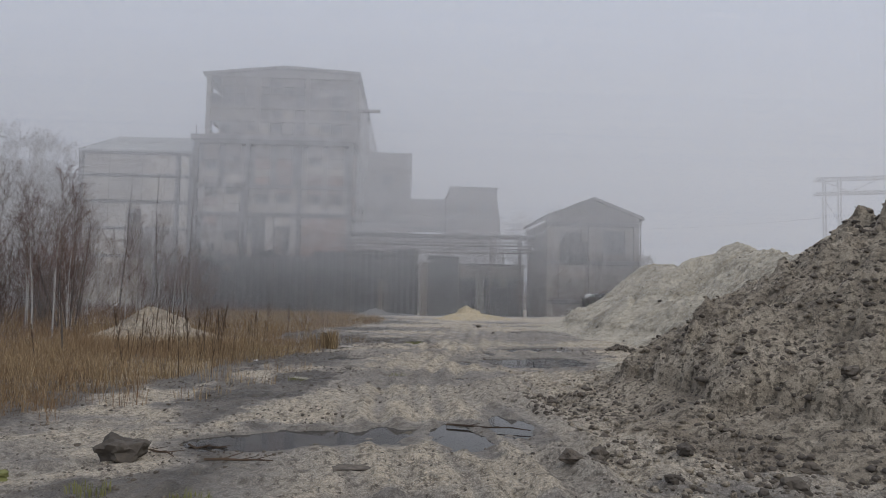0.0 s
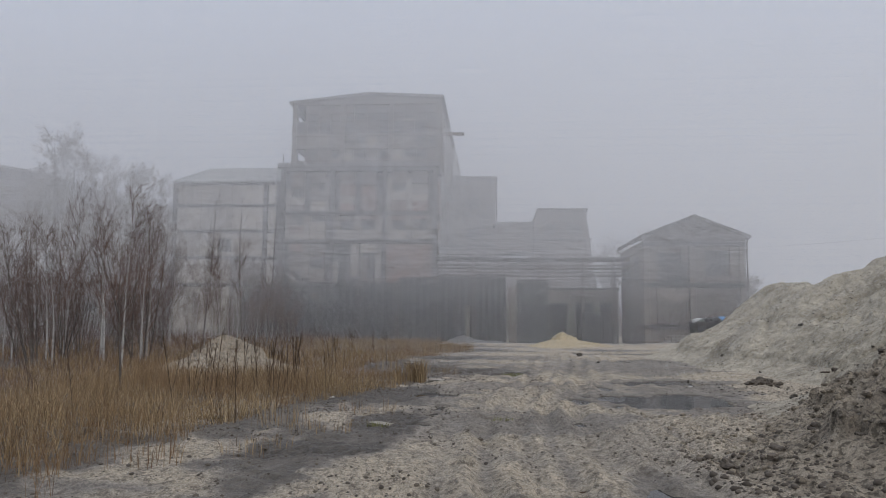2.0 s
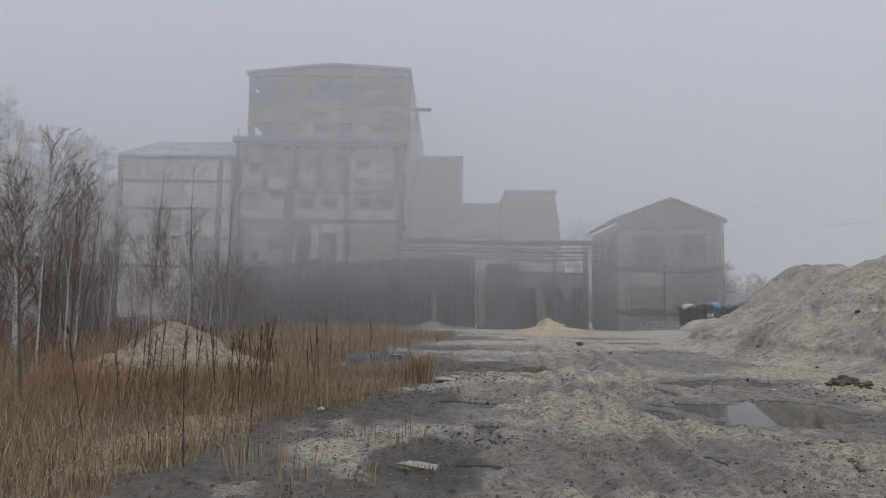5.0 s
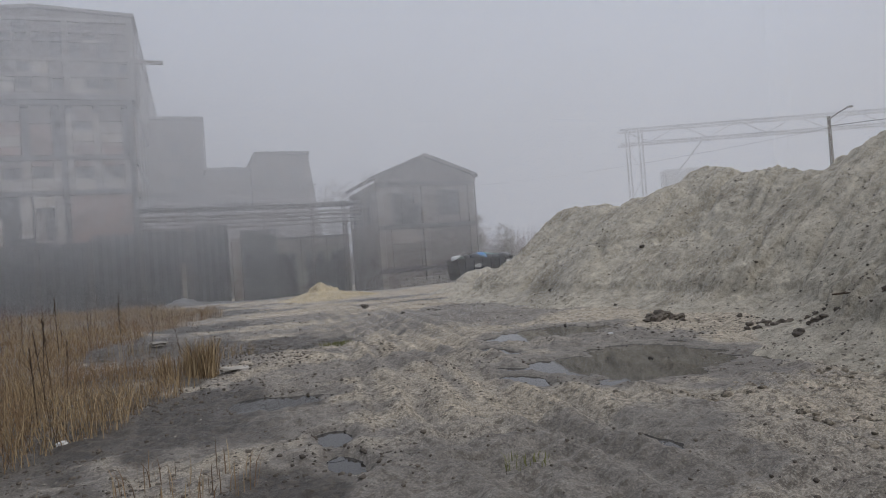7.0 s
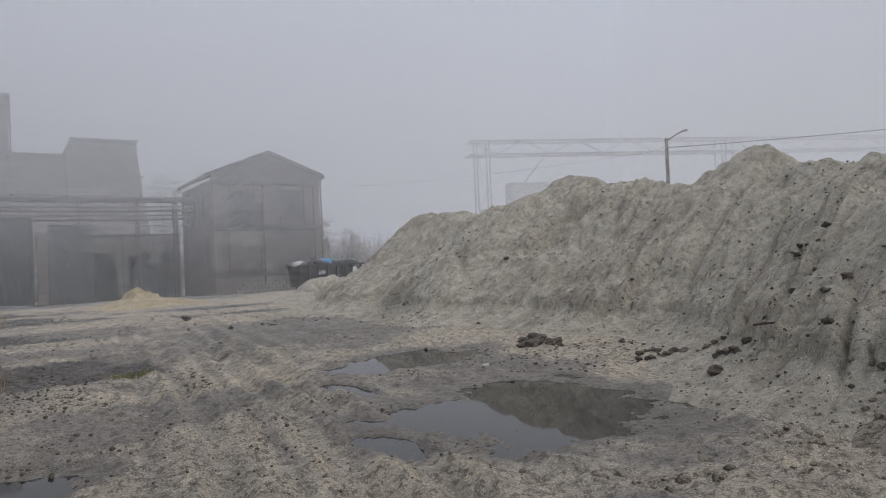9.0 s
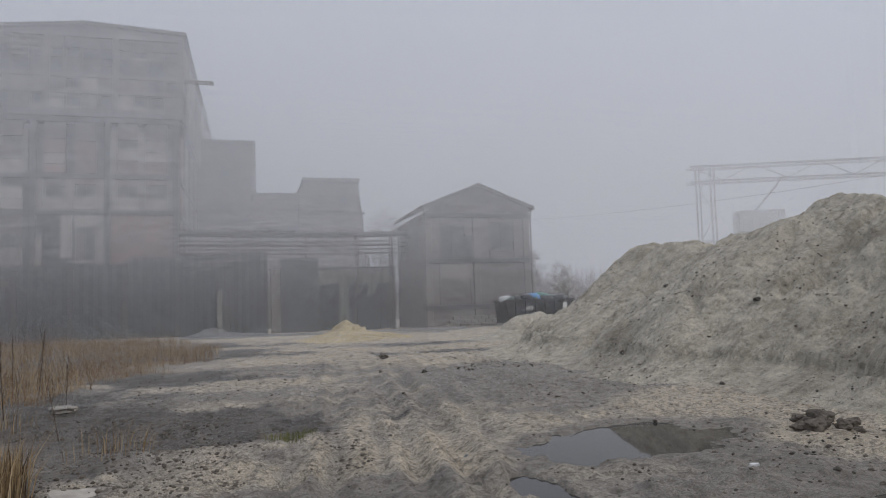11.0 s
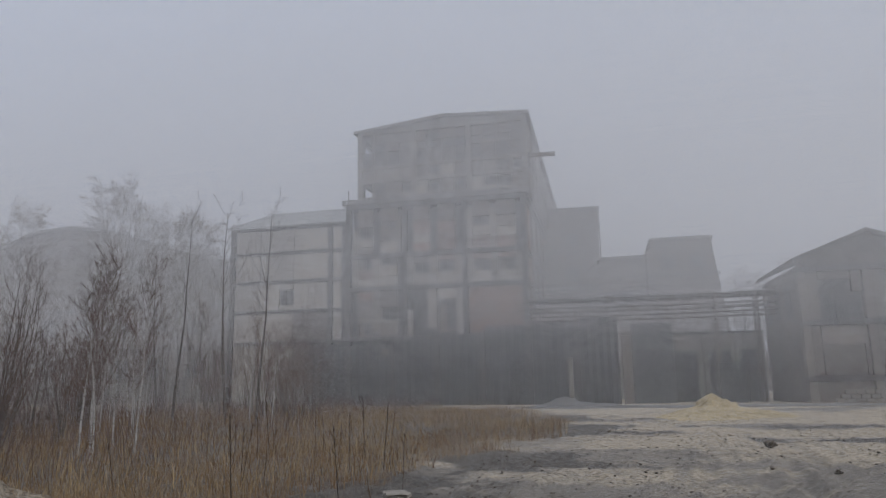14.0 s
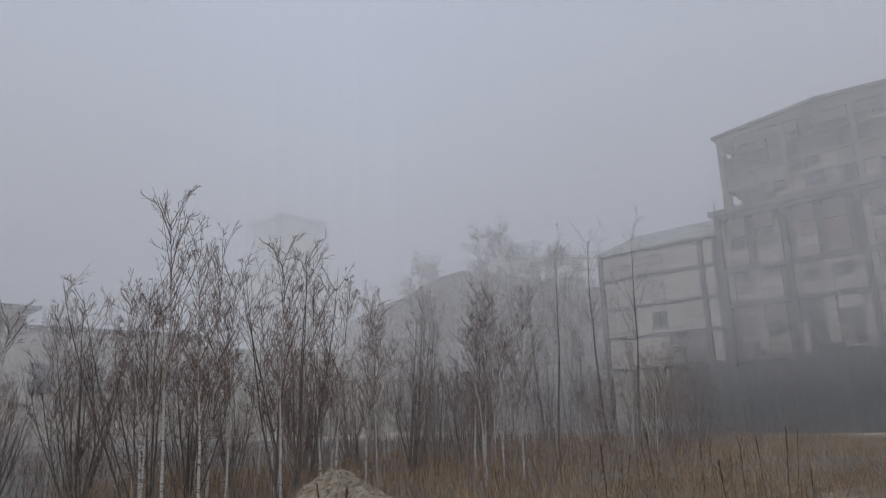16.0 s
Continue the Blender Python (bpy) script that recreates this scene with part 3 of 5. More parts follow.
bay_front(mill, -18.5, -13.0, 80, [
    (0.1, 0.42, [(16.8, 18.3, "g"), (15.5, 16.8, "b"), (14.5, 15.5, "l"), (13.7, 14.5, "b"), (12.5, 13.2, "g"), (11.4, 12.5, "w"), (10.42, 11.4, "l"), (5.52, 9.98, "o")]),
    (0.55, 0.88, [(16.6, 18.3, "g"), (13.7, 16.6, "b"), (12.7, 13.2, "b"), (11.5, 12.7, "w"), (10.42, 11.5, "l"), (8.9, 9.98, "l"), (5.8, 8.9, "w")])],
    [(0.0, 0.1, *B), (0.42, 0.55, *B), (0.88, 1.0, *B), (0.36, 0.52, 6.2, 9.98), (0.88, 1.0, 5.52, 9.98), (0.0, 0.08, 5.52, 8.0)], 2)
bay_front(mill, -12.5, -7.2, 80, [
    (0.1, 0.43, [(16.8, 18.3, "g"), (15.9, 16.8, "w"), (14.9, 15.9, "l"), (13.7, 14.9, "b"), (12.6, 13.2, "b"), (11.4, 12.6, "w"), (10.42, 11.4, "l")]),
    (0.54, 0.9, [(16.8, 18.3, "g"), (15.7, 16.8, "p"), (14.8, 15.7, "l"), (13.7, 14.8, "b"), (12.7, 13.2, "b"), (11.4, 12.7, "w"), (10.42, 11.4, "l")]),
    (0.0, 1.0, [(5.52, 9.98, "b")])],
    [(0.0, 0.1, 13.7, 17.6), (0.43, 0.54, 13.7, 17.6), (0.0, 0.1, *B), (0.43, 0.54, *B), (0.9, 1.0, *B)], 3)
at_base(block("cornice", -25.2, -6.4, 79.6, 81.0, 18.75, 19.3, M_ROOF, mill, "", 0.05), mill)
# right flank
for i, y in enumerate(np.arange(80.5, 120, 5.6)):
    for z0, z1 in ((GZ, 5.2), (5.6, 10.0), (10.5, 13.2), (13.7, 18.4)):
        at_base(block("infill_panel", -7.1, -6.9, y + 0.25, y + 5.3, z0, z1, (M_GREYW, M_BRICK, M_CONC)[(i + int(z0)) % 3], mill), mill)
    at_base(block("column", -7.15, -6.7, y - 0.25, y + 0.25, GZ, 18.5, M_BEAM, mill), mill)
for z in (5.4, 10.2, 13.45, 18.55):
    at_base(block("beam", -7.2, -6.75, 80.6, 120, z - 0.2, z + 0.2, M_BEAM, mill), mill)
at_base(block("terrace_roof", -25, -6.5, 81, 121, 18.6, 18.9, M_ROOF, mill), mill)

# upper block: hollow, with holes at its corner through which the sky shows
UX0, UX1, UY = -23.8, -6.4, 80.6
frame_beams(mill, UX0, UX1, UY, [26.5, 22.75, 21.25, 19.5], [], 0.16, M_CONC)
for x in (UX0 + 0.2, -17.9, -12.2, UX1 - 0.25):
    at_base(block("column", x - 0.25, x + 0.25, UY - 0.08, UY + 0.5, 18.9, 26.5, M_CONC, mill), mill)
facade(mill, UX0 + 0.2, UX1 - 0.2, UY, [(25.3, 26.3, "oggggkgggggg"), (24.4, 25.3, "okggwwkkgwgg"), (22.95, 24.4, "kkkgkggkkgkg"), (21.4, 22.6, "gllpgwlggpkw"), (19.7, 21.1, "okgwlwpwlwwg")], 12, 4, 23)
# added near-black sheet: the shade behind the upper openings is in its colour
at_base(block("dark_lining", UX0 + 2.4, UX1 - 0.5, 83.0, 83.2, 18.9, 26.3, M_SHADEIN, mill), mill)
for y0, y1, z0, z1 in ((81.2, 82.0, 19, 26.4), (82.0, 88.0, 21.3, 24.2), (82.0, 88.0, 25.7, 26.4), (82.0, 88.0, 19, 20.2), (88.0, 124.0, 19, 26.4)):
    at_base(block("side_wall", UX0, UX0 + 0.3, y0, y1, z0, z1, M_GREYW, mill), mill)
for i, y in enumerate(np.arange(81.2, 123, 4.3)):
    at_base(block("side_panel", UX1 - 0.35, UX1, y + 0.1, y + 4.15, 19.0, 22.6, (M_GREYW, M_CONC)[i % 2], mill), mill)
    at_base(block("side_panel", UX1 - 0.35, UX1, y + 0.1, y + 4.15, 22.9, 26.4, (M_CONC, M_GREYW)[i % 2], mill), mill)
    at_base(block("column", UX1 - 0.4, UX1 + 0.06, y - 0.12, y + 0.12, 18.9, 26.5, M_BEAM, mill), mill)
at_base(block("back_wall", UX0, UX1, 124.0, 124.3, GZ, 26.4, M_GREYW, mill), mill)
bm = bmesh.new()
prof = [(UX0 - 0.4, 26.45), (-14.8, 27.45), (UX1 + 0.3, 26.95)]
for y in (80.2, 124.4):
    for x, z in prof:
        bm.verts.new((x, y, z))
    for x, z in prof[::-1]:
        bm.verts.new((x, y, z + 0.28))
bm.verts.ensure_lookup_table()
bm.faces.new([bm.verts[k] for k in range(6)])
bm.faces.new([bm.verts[k] for k in range(11, 5, -1)])
for i in range(6):
    bm.faces.new([bm.verts[k] for k in (i, i + 6, (i + 1) % 6 + 6, (i + 1) % 6)])
at_base(link("roof", bm, M_ROOF, mill), mill)
bm = bmesh.new()
vs = [bm.verts.new((x, 80.7, z)) for x, z in ((UX0, 26.4), (UX1, 26.4), (UX1, 26.95), (-14.8, 27.45), (UX0, 26.45))]
f = bm.faces.new(vs)
bmesh.ops.translate(bm, verts=[v for v in bmesh.ops.extrude_face_region(bm, geom=[f])["geom"] if isinstance(v, bmesh.types.BMVert)], vec=(0, 0.3, 0))
at_base(link("gable_wall", bm, M_CONC, mill), mill)
at_base(block("outlet_chute", UX1 - 1.0, UX1 + 2.6, 82.0, 82.5, 23.0, 23.3, M_STEEL, mill, "rusty steel beam sticking out of the flank"), mill)
at_base(block("bracket_bar", UX0 - 1.3, UX0, 80.9, 81.0, 19.35, 19.45, M_STEEL, mill), mill)
at_base(block("bracket_bar", UX0 - 1.2, UX0 - 1.12, 80.9, 81.0, 19.4, 20.6, M_STEEL, mill), mill)

# pale wing
wing = tagged(empty("mill_wing", (-31, 80, GZ)), "pale cement-panelled wing with dark frame and sheet roof", "building")
# near-black core, painted as the unlit inside of the wing
at_base(block("inner_wall", -37.4, -24.9, 80.6, 110, GZ, 16.8, M_SHADEIN, wing), wing)
frame_beams(wing, -37.7, -24.9, 80.1, [17.0, 14.4, 11.4, 8.35, 5.2], [-37.4, -26.6, -25.1], 0.17)
for z0, z1 in ((14.6, 16.8), (11.6, 14.2), (8.55, 11.2), (5.4, 8.15), (GZ, 5.0)):
    for k, (a, b) in enumerate(((-37.1, -34.3), (-34.25, -30.6), (-30.55, -26.9), (-26.3, -25.4))):
        if k == 1 and 8 < z0 < 9:
            at_base(block("infill_panel", a, -32.2, 80.2, 80.55, z0, z1, M_PALE, wing), wing)
            at_base(block("infill_panel", -32.15, b, 80.2, 80.55, z0, 9.0, M_PALE, wing), wing)
            at_base(block("infill_panel", -32.15, b, 80.2, 80.55, 10.6, z1, M_PALE, wing), wing)
            at_base(block("window_frame", -31.45, -31.37, 80.3, 80.4, 9.0, 10.6, M_BEAM, wing), wing)
        elif k == 2 and z0 < 6:
            at_base(block("infill_panel", a, b, 80.2, 80.55, z0, z1, M_GREYW, wing), wing)
        else:
            at_base(block("infill_panel", a, b, 80.2, 80.55, z0, z1, M_PALE, wing), wing)
at_base(block("end_wall", -37.75, -37.45, 80.6, 110, GZ, 16.9, M_PALE, wing), wing)
for i in range(8):
    a, b = -37.9 + 1.64 * i, -37.9 + 1.64 * (i + 1) - 0.03
    bm = bmesh.new()
    ta = max(a, -35.4)
    vs = [bm.verts.new(p) for p in ((a, 79.8, 17.15), (b, 79.8, 17.15), (max(b, -35.4), 85.2, 19.85), (ta, 85.2, 19.85))]
    if (vs[2].co - vs[3].co).length < 0.02:
        bm.verts.remove(vs.pop())
    f = bm.faces.new(vs)
    up = bmesh.ops.extrude_face_region(bm, geom=[f])["geom"]
    bmesh.ops.translate(bm, verts=[v for v in up if isinstance(v, bmesh.types.BMVert)], vec=(0, 0, 0.09))
    at_base(link("roof_sheet", bm, M_METALROOF, wing), wing)
at_base(block("roof_core", -35.2, -24.9, 85.2, 110, 16.9, 19.8, M_METALROOF, wing), wing)

# ---- annex, bridge and shed behind ----
annex = tagged(empty("stair_annex", (-3.2, 103, GZ)), "flat-roofed brick annex tower behind the mill", "building")
at_base(block("wall", -7, -0.1, 103, 118, GZ, 22.0, M_GREYW, annex), annex)
at_base(block("roof", -7, 0.15, 102.7, 118.3, 22.0, 22.35, M_ROOF, annex), annex)
# windows are near-black sheets on the wall, with the room's shade as colour
for z in (8.0, 13.0, 17.5):
    at_base(block("window", -4.3, -2.6, 102.97, 103.1, z, z + 1.6, M_SHADEIN, annex), annex)
    at_base(block("string_course", -6.9, -0.05, 102.9, 103.05, z - 0.9, z - 0.65, M_BEAM, annex), annex)
at_base(block("downpipe", 0.0, 0.15, 103.1, 103.25, 4, 21.5, M_STEEL, annex), annex)
shed = tagged(empty("crusher_house", (8.5, 93.5, GZ)), "concrete crusher house with a sloping flank", "building")
bm = bmesh.new()
vs = [bm.verts.new((x, 93.5, z)) for x, z in ((4.9, GZ), (14.0, GZ), (12.4, 9.5), (11.7, 15.6), (5.4, 15.8), (5.4, 15.0), (4.9, 14.6))]
f = bm.faces.new(vs)
bmesh.ops.translate(bm, verts=[v for v in bmesh.ops.extrude_face_region(bm, geom=[f])["geom"] if isinstance(v, bmesh.types.BMVert)], vec=(0, 12, 0))
at_base(link("wall", bm, M_GREYW, shed), shed)
at_base(block("roof", 5.3, 11.9, 93.2, 105.8, 15.75, 16.05, M_ROOF, shed), shed)
for z in (7.6, 11.8):
    at_base(block("beam", 4.8, 12.4, 93.35, 93.5, z, z + 0.3, M_BEAM, shed), shed)
# uncut windows: interior shade painted as near-black sheets
for x in (6.4, 9.4):
    at_base(block("window", x, x + 1.5, 93.42, 93.6, 12.6, 14.0, M_SHADEIN, shed), shed)
bridge = tagged(empty("conveyor_bridge", (2.5, 94.5, GZ)), "enclosed conveyor bridge between annex and crusher house", "bridge")
at_base(block("deck", -0.2, 4.85, 94.5, 98, 10.15, 10.5, M_BEAM, bridge), bridge)
at_base(block("side_wall", -0.2, 4.85, 94.5, 94.8, 10.5, 14.1, M_GREYW, bridge), bridge)
at_base(block("side_wall", -0.2, 4.85, 97.7, 98, 10.5, 14.1, M_GREYW, bridge), bridge)
at_base(block("roof", -0.4, 4.88, 94.2, 98.3, 14.1, 14.4, M_ROOF, bridge), bridge)
for x in (0.1, 4.5):
    at_base(block("leg", x, x + 0.3, 95, 95.3, GZ, 10.15, M_STEEL, bridge), bridge)
low = tagged(empty("low_store", (4, 90, GZ)), "low grey store under the pipe rack", "building")
at_base(block("wall", -6.6, 4.8, 91, 93.4, GZ, 8.7, M_GREYW, low), low)
at_base(block("roof", -6.7, 4.85, 90.8, 93.45, 8.7, 8.95, M_ROOF, low), low)
at_base(block("plinth_wall", 5.0, 13.6, 82.0, 82.3, GZ, 4.9, M_CONC, low), low)
at_base(block("coping", 4.9, 13.7, 81.9, 82.4, 4.9, 5.1, M_BEAM, low), low)
# bays are not cut out: near-black sheets paint the shade inside them
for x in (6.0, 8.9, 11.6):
    at_base(block("bay_opening", x, x + 1.9, 81.96, 82.05, GZ, 3.4, M_SHADEIN, low), low)
    at_base(block("pier", x - 0.45, x - 0.05, 81.8, 82.1, GZ, 4.9, M_CONC, low), low)

# ---- black screen in front of the mill ----
screen = tagged(empty("screen_wall", (-9, 77, GZ)), "row of black sheeted storage bays with concrete posts", "wall")
xs = [-27.6, -23.4, -19.2, -15.0, -10.8, -6.6, -2.5]
SHEETS = []
for i, x in enumerate(xs):
    top = 4.45 + 0.075 * (x + 27)
    nxt = xs[i + 1] if i + 1 < len(xs) else 1.25
    h = top + (0.35, -0.05, 0.2, 0.0, 0.3, 0.15, 0.1)[i]
    n = 5
    bm = bmesh.new()
    pts = np.linspace(x + 0.3, nxt - 0.25, 2 * n + 1)
    rows_ = []
    for k, px in enumerate(pts):
        y = 77.0 + (0.07 if k % 2 else 0.0)
        rows_.append((bm.verts.new((px, y, GZ)), bm.verts.new((px, y, h + 0.03 * math.sin(3 * k)))))
    for a, b in zip(rows_, rows_[1:]):
        bm.faces.new((a[0], b[0], b[1], a[1]))
    bmesh.ops.solidify(bm, geom=bm.faces[:], thickness=-0.06)
    sheet = at_base(link("black_sheet", bm, M_BLACK, screen), screen)
    SHEETS.append((x, nxt, sheet))
    at_base(block("post", x - 0.22, x + 0.28, 76.9, 77.3, GZ, h - 0.4, M_BEAM, screen, "", 0.03), screen)
    at_base(block("rail", x, nxt, 77.1, 77.25, h - 0.3, h - 0.15, M_STEEL, screen), screen)
at_base(block("pale_post", 1.25, 2.05, 76.7, 77.4, GZ, 4.75, M_GREYW, screen, "pale concrete pier", 0.04), screen)
at_base(block("post_cap", 1.1, 2.2, 76.6, 77.5, 4.75, 5.0, M_CONC, screen), screen)
for x0, x1, zt in ((2.1, 5.5, 5.75), (9.0, 11.0, 2.3)):
    at_base(block("black_sheet", x0, x1, 77.0, 77.1, GZ, zt, M_BLACK, screen, "", 0.02), screen)
    at_base(block("post", x0, x0 + 0.2, 77.1, 77.3, GZ, zt, M_STEEL, screen), screen)
    at_base(block("post", x1 - 0.2, x1, 77.1, 77.3, GZ, zt, M_STEEL, screen), screen)
at_base(block("pale_post", -3.3, -2.9, 76.5, 76.9, GZ, 3.0, M_CONC, screen, "pale chipped concrete post", 0.04), screen)


def ring_mark(x, z, r):
    bm = bmesh.new()
    n = 20
    a = [bm.verts.new((x + r * math.cos(k * 2 * math.pi / n), 76.95, z + r * math.sin(k * 2 * math.pi / n))) for k in range(n)]
    b = [bm.verts.new((x + (r - 0.035) * math.cos(k * 2 * math.pi / n), 76.95, z + (r - 0.035) * math.sin(k * 2 * math.pi / n))) for k in range(n)]
    for k in range(n - 1 if r > 0.3 else n):
        bm.faces.new((a[k], a[(k + 1) % n], b[(k + 1) % n], b[k]))
    link("ring_mark", bm, M_GREYSTEEL, next(s for a, b, s in SHEETS if a <= x < b), "faint pale ring painted on the black sheet")


for x, z, r in ((-18.6, 3.1, 0.27), (-18.6, 1.0, 0.27), (-21.4, 3.0, 0.25), (-9.0, 3.4, 0.3), (-9.1, 1.4, 0.27), (-8.0, 0.5, 0.5), (-20.6, 0.2, 0.36), (-16.0, 0.3, 0.2)):
    ring_mark(x, z, r)
for x, z in ((0.0, 3.6), (-17.3, 0.8), (-23.0, 0.6), (-5.2, 4.6), (-6.3, 1.0)):
    at_base(block("paint_fleck", x, x + 0.13, 76.93, 76.95, z, z + 0.1, M_WHITE, screen), screen)
at_base(block("pale_plate", -20.2, -19.5, 76.9, 76.96, 3.6, 4.2, M_GREYW, screen), screen)

# ---- pipe rack between mill and house ----
rack = tagged(empty("pipe_rack", (4, 78.6, GZ)), "overhead rack of rusty pipes on steel trestles", "pipe rack")
for z, y, r in ((8.0, 78.4, 0.26), (8.05, 79.2, 0.18), (7.35, 78.3, 0.09), (7.05, 78.9, 0.12), (6.6, 78.3, 0.07), (6.25, 78.8, 0.09)):
    at_base(pipe("pipe", [(-6.6, y, z + 0.1), (0, y, z), (7, y, z - 0.03), (14.2, y, z + 0.05)], r, M_STEEL if r < 0.2 else M_BEAM, rack), rack)
for x in (-2.6, 4.6, 9.3, 12.6):
    for y in (78.2, 79.5):
        at_base(block("trestle_post", x - 0.09, x + 0.09, y - 0.09, y + 0.09, GZ, 8.3, M_STEEL, rack), rack)
    for z in (6.0, 6.9, 7.7):
        at_base(block("crossarm", x - 0.06, x + 0.06, 78.0, 79.7, z - 0.07, z + 0.07, M_STEEL, rack), rack)
for i, x in enumerate(np.arange(8.8, 14, 0.9)):
    at_base(block("handrail_post", x, x + 0.05, 78.05, 78.1, 5.6, 8.4, M_GREYSTEEL, rack), rack)
for z in (5.65, 6.4, 7.3):
    at_base(block("handrail", 8.8, 13.9, 78.05, 78.1, z, z + 0.06, M_GREYSTEEL, rack), rack)
for x in (-1.8, 3.0):
    at_base(pipe("cable", [(x, 78.0, 7.6), (x + 1.2, 78.0, 7.2), (x + 2.6, 78.0, 7.15), (x + 3.9, 78.0, 7.6)], 0.035, M_BEAM, rack, "", 5), rack)

# ---- gabled house ----
house = tagged(empty("gabled_house", (19.3, 72, GZ)), "derelict two-storey gabled concrete house with dark windows", "house")
HX0, HX1, HY0, HY1 = 14.35, 24.2, 72.0, 84.0
# near-black core: the dark of the rooms is painted, no rooms are built
at_base(block("inner_wall", HX0 + 0.4, HX1 - 0.4, 72.7, HY1, GZ, 9.3, M_SHADEIN, house), house)
for x in (HX0 + 0.3, 19.1, HX1 - 0.3):
    at_base(block("column", x - 0.3, x + 0.3, 71.95, 72.6, GZ, 9.3, M_CONC, house, "", 0.04), house)
for z in (0.9, 5.0, 9.05):
    at_base(block("beam", HX0, HX1, 71.9, 72.6, z - 0.22, z + 0.22, M_BEAM, house, "", 0.04), house)
for a, b, z0, z1, m in ((14.7, 15.75, 5.25, 8.8, M_CONC), (15.8, 18.0, 8.25, 8.8, M_CONC), (18.05, 18.75, 7.25, 8.8, M_CONC), (19.45, 20.35, 5.25, 8.8, M_CONC),
                        (20.4, 22.7, 8.45, 8.8, M_CONC), (20.4, 22.7, 5.25, 5.85, M_GREYW), (22.75, 23.6, 5.25, 8.8, M_CONC),
                        (14.7, 15.6, 1.15, 4.75, M_GREYW), (15.65, 18.5, 3.4, 4.75, M_PATCH), (18.5, 18.75, 1.15, 4.75, M_GREYW), (15.65, 18.45, 1.15, 3.35, M_GREYW),
                        (19.45, 23.6, 1.15, 4.75, M_GREYW), (14.7, 18.75, GZ, 0.65, M_GREYW), (19.45, 23.6, GZ, 0.65, M_GREYW)):
    at_base(block("infill_panel", a, b, 72.15, 72.5, z0, z1, m, house), house)
for x0, x1, z0, z1 in ((15.8, 18.0, 5.25, 8.2), (20.4, 22.7, 5.9, 8.4)):
    at_base(block("mullion", (x0 + x1) / 2 - 0.05, (x0 + x1) / 2 + 0.05, 72.3, 72.4, z0, z1, M_BEAM, house), house)
    at_base(block("glazing_bar", x0, x1, 72.3, 72.4, z0 + 1.6, z0 + 1.7, M_BEAM, house), house)
at_base(block("window_sill", 20.3, 22.8, 71.9, 72.4, 5.8, 5.92, M_CONC, house), house)
for x in (HX0, HX1 - 0.3):
    at_base(block("side_wall", x, x + 0.3, 72.6, HY1, GZ, 9.3, M_GREYW, house), house)
# side windows: dark sheets coloured like the shaded rooms behind
for y in (74.5, 78.0, 81.0):
    at_base(block("side_window", HX0 - 0.04, HX0 + 0.06, y, y + 1.5, 5.6, 8.0, M_SHADEIN, house), house)
bm = bmesh.new()
f = bm.faces.new([bm.verts.new((x, 72.05, z)) for x, z in ((HX0, 9.27), (HX1, 9.27), (HX1, 9.75), (19.3, 11.6), (HX0, 9.75))])
bmesh.ops.translate(bm, verts=[v for v in bmesh.ops.extrude_face_region(bm, geom=[f])["geom"] if isinstance(v, bmesh.types.BMVert)], vec=(0, 0.35, 0))
at_base(link("gable", bm, M_GREYW, house), house)
for sx in (-1, 1):
    bm = bmesh.new()
    ex = 19.3 + sx * 5.25
    vs = [bm.verts.new(p) for p in ((19.3, 71.5, 11.75), (ex, 71.5, 9.7), (ex, 84.4, 9.7), (19.3, 84.4, 11.75))]
    f = bm.faces.new(vs)
    bmesh.ops.translate(bm, verts=[v for v in bmesh.ops.extrude_face_region(bm, geom=[f])["geom"] if isinstance(v, bmesh.types.BMVert)], vec=(0, 0, 0.18))
    at_base(link("roof_slope", bm, M_ROOF, house), house)
    at_base(pipe("barge_board", [(19.3, 71.45, 11.7), (ex, 71.45, 9.65)], 0.11, M_BEAM, house, "", 4), house)
    at_base(pipe("gutter", [(ex, 71.5, 9.62), (ex, 84.4, 9.62)], 0.09, M_STEEL, house, "", 6), house)
at_base(pipe("downpipe", [(24.4, 71.9, 9.5), (24.3, 71.9, 9.0), (24.3, 71.9, -0.8)], 0.07, M_STEEL, house, "", 6), house)

# low block wall before the house
lowwall = tagged(empty("block_wall", (19, 69, tz(19, 69))), "low wall of stacked rough concrete blocks", "wall")
rb = random.Random(4)
me_block = None
for r in range(3):
    for c in range(13 - r):
        x, z = 15.5 + 0.62 * c + 0.31 * r, tz(19, 69) + 0.3 * r
        if me_block is None:
            ob = block("block", -0.29, 0.29, -0.2, 0.2, 0.0, 0.285, M_CONC, lowwall, "", 0.03)
            me_block = ob.data
        else:
            ob = new("block", me_block)
            ob.parent = lowwall
        ob.matrix_parent_inverse = lowwall.matrix_basis.inverted()
        ob.matrix_basis = pose(x, 69 + rb.uniform(-0.05, 0.05), z, 0, 0, rb.uniform(-4, 4))

# ---- skip full of rubbish ----
SKX0, SKX1, SKY0, SKY1 = 11.75, 15.35, 45.0, 46.8
sz = tz(13.4, 45.5)
skip = tagged(empty("rubbish_skip", (13.5, 46, sz)), "dark blue-grey steel skip heaped with rubbish bags", "skip")


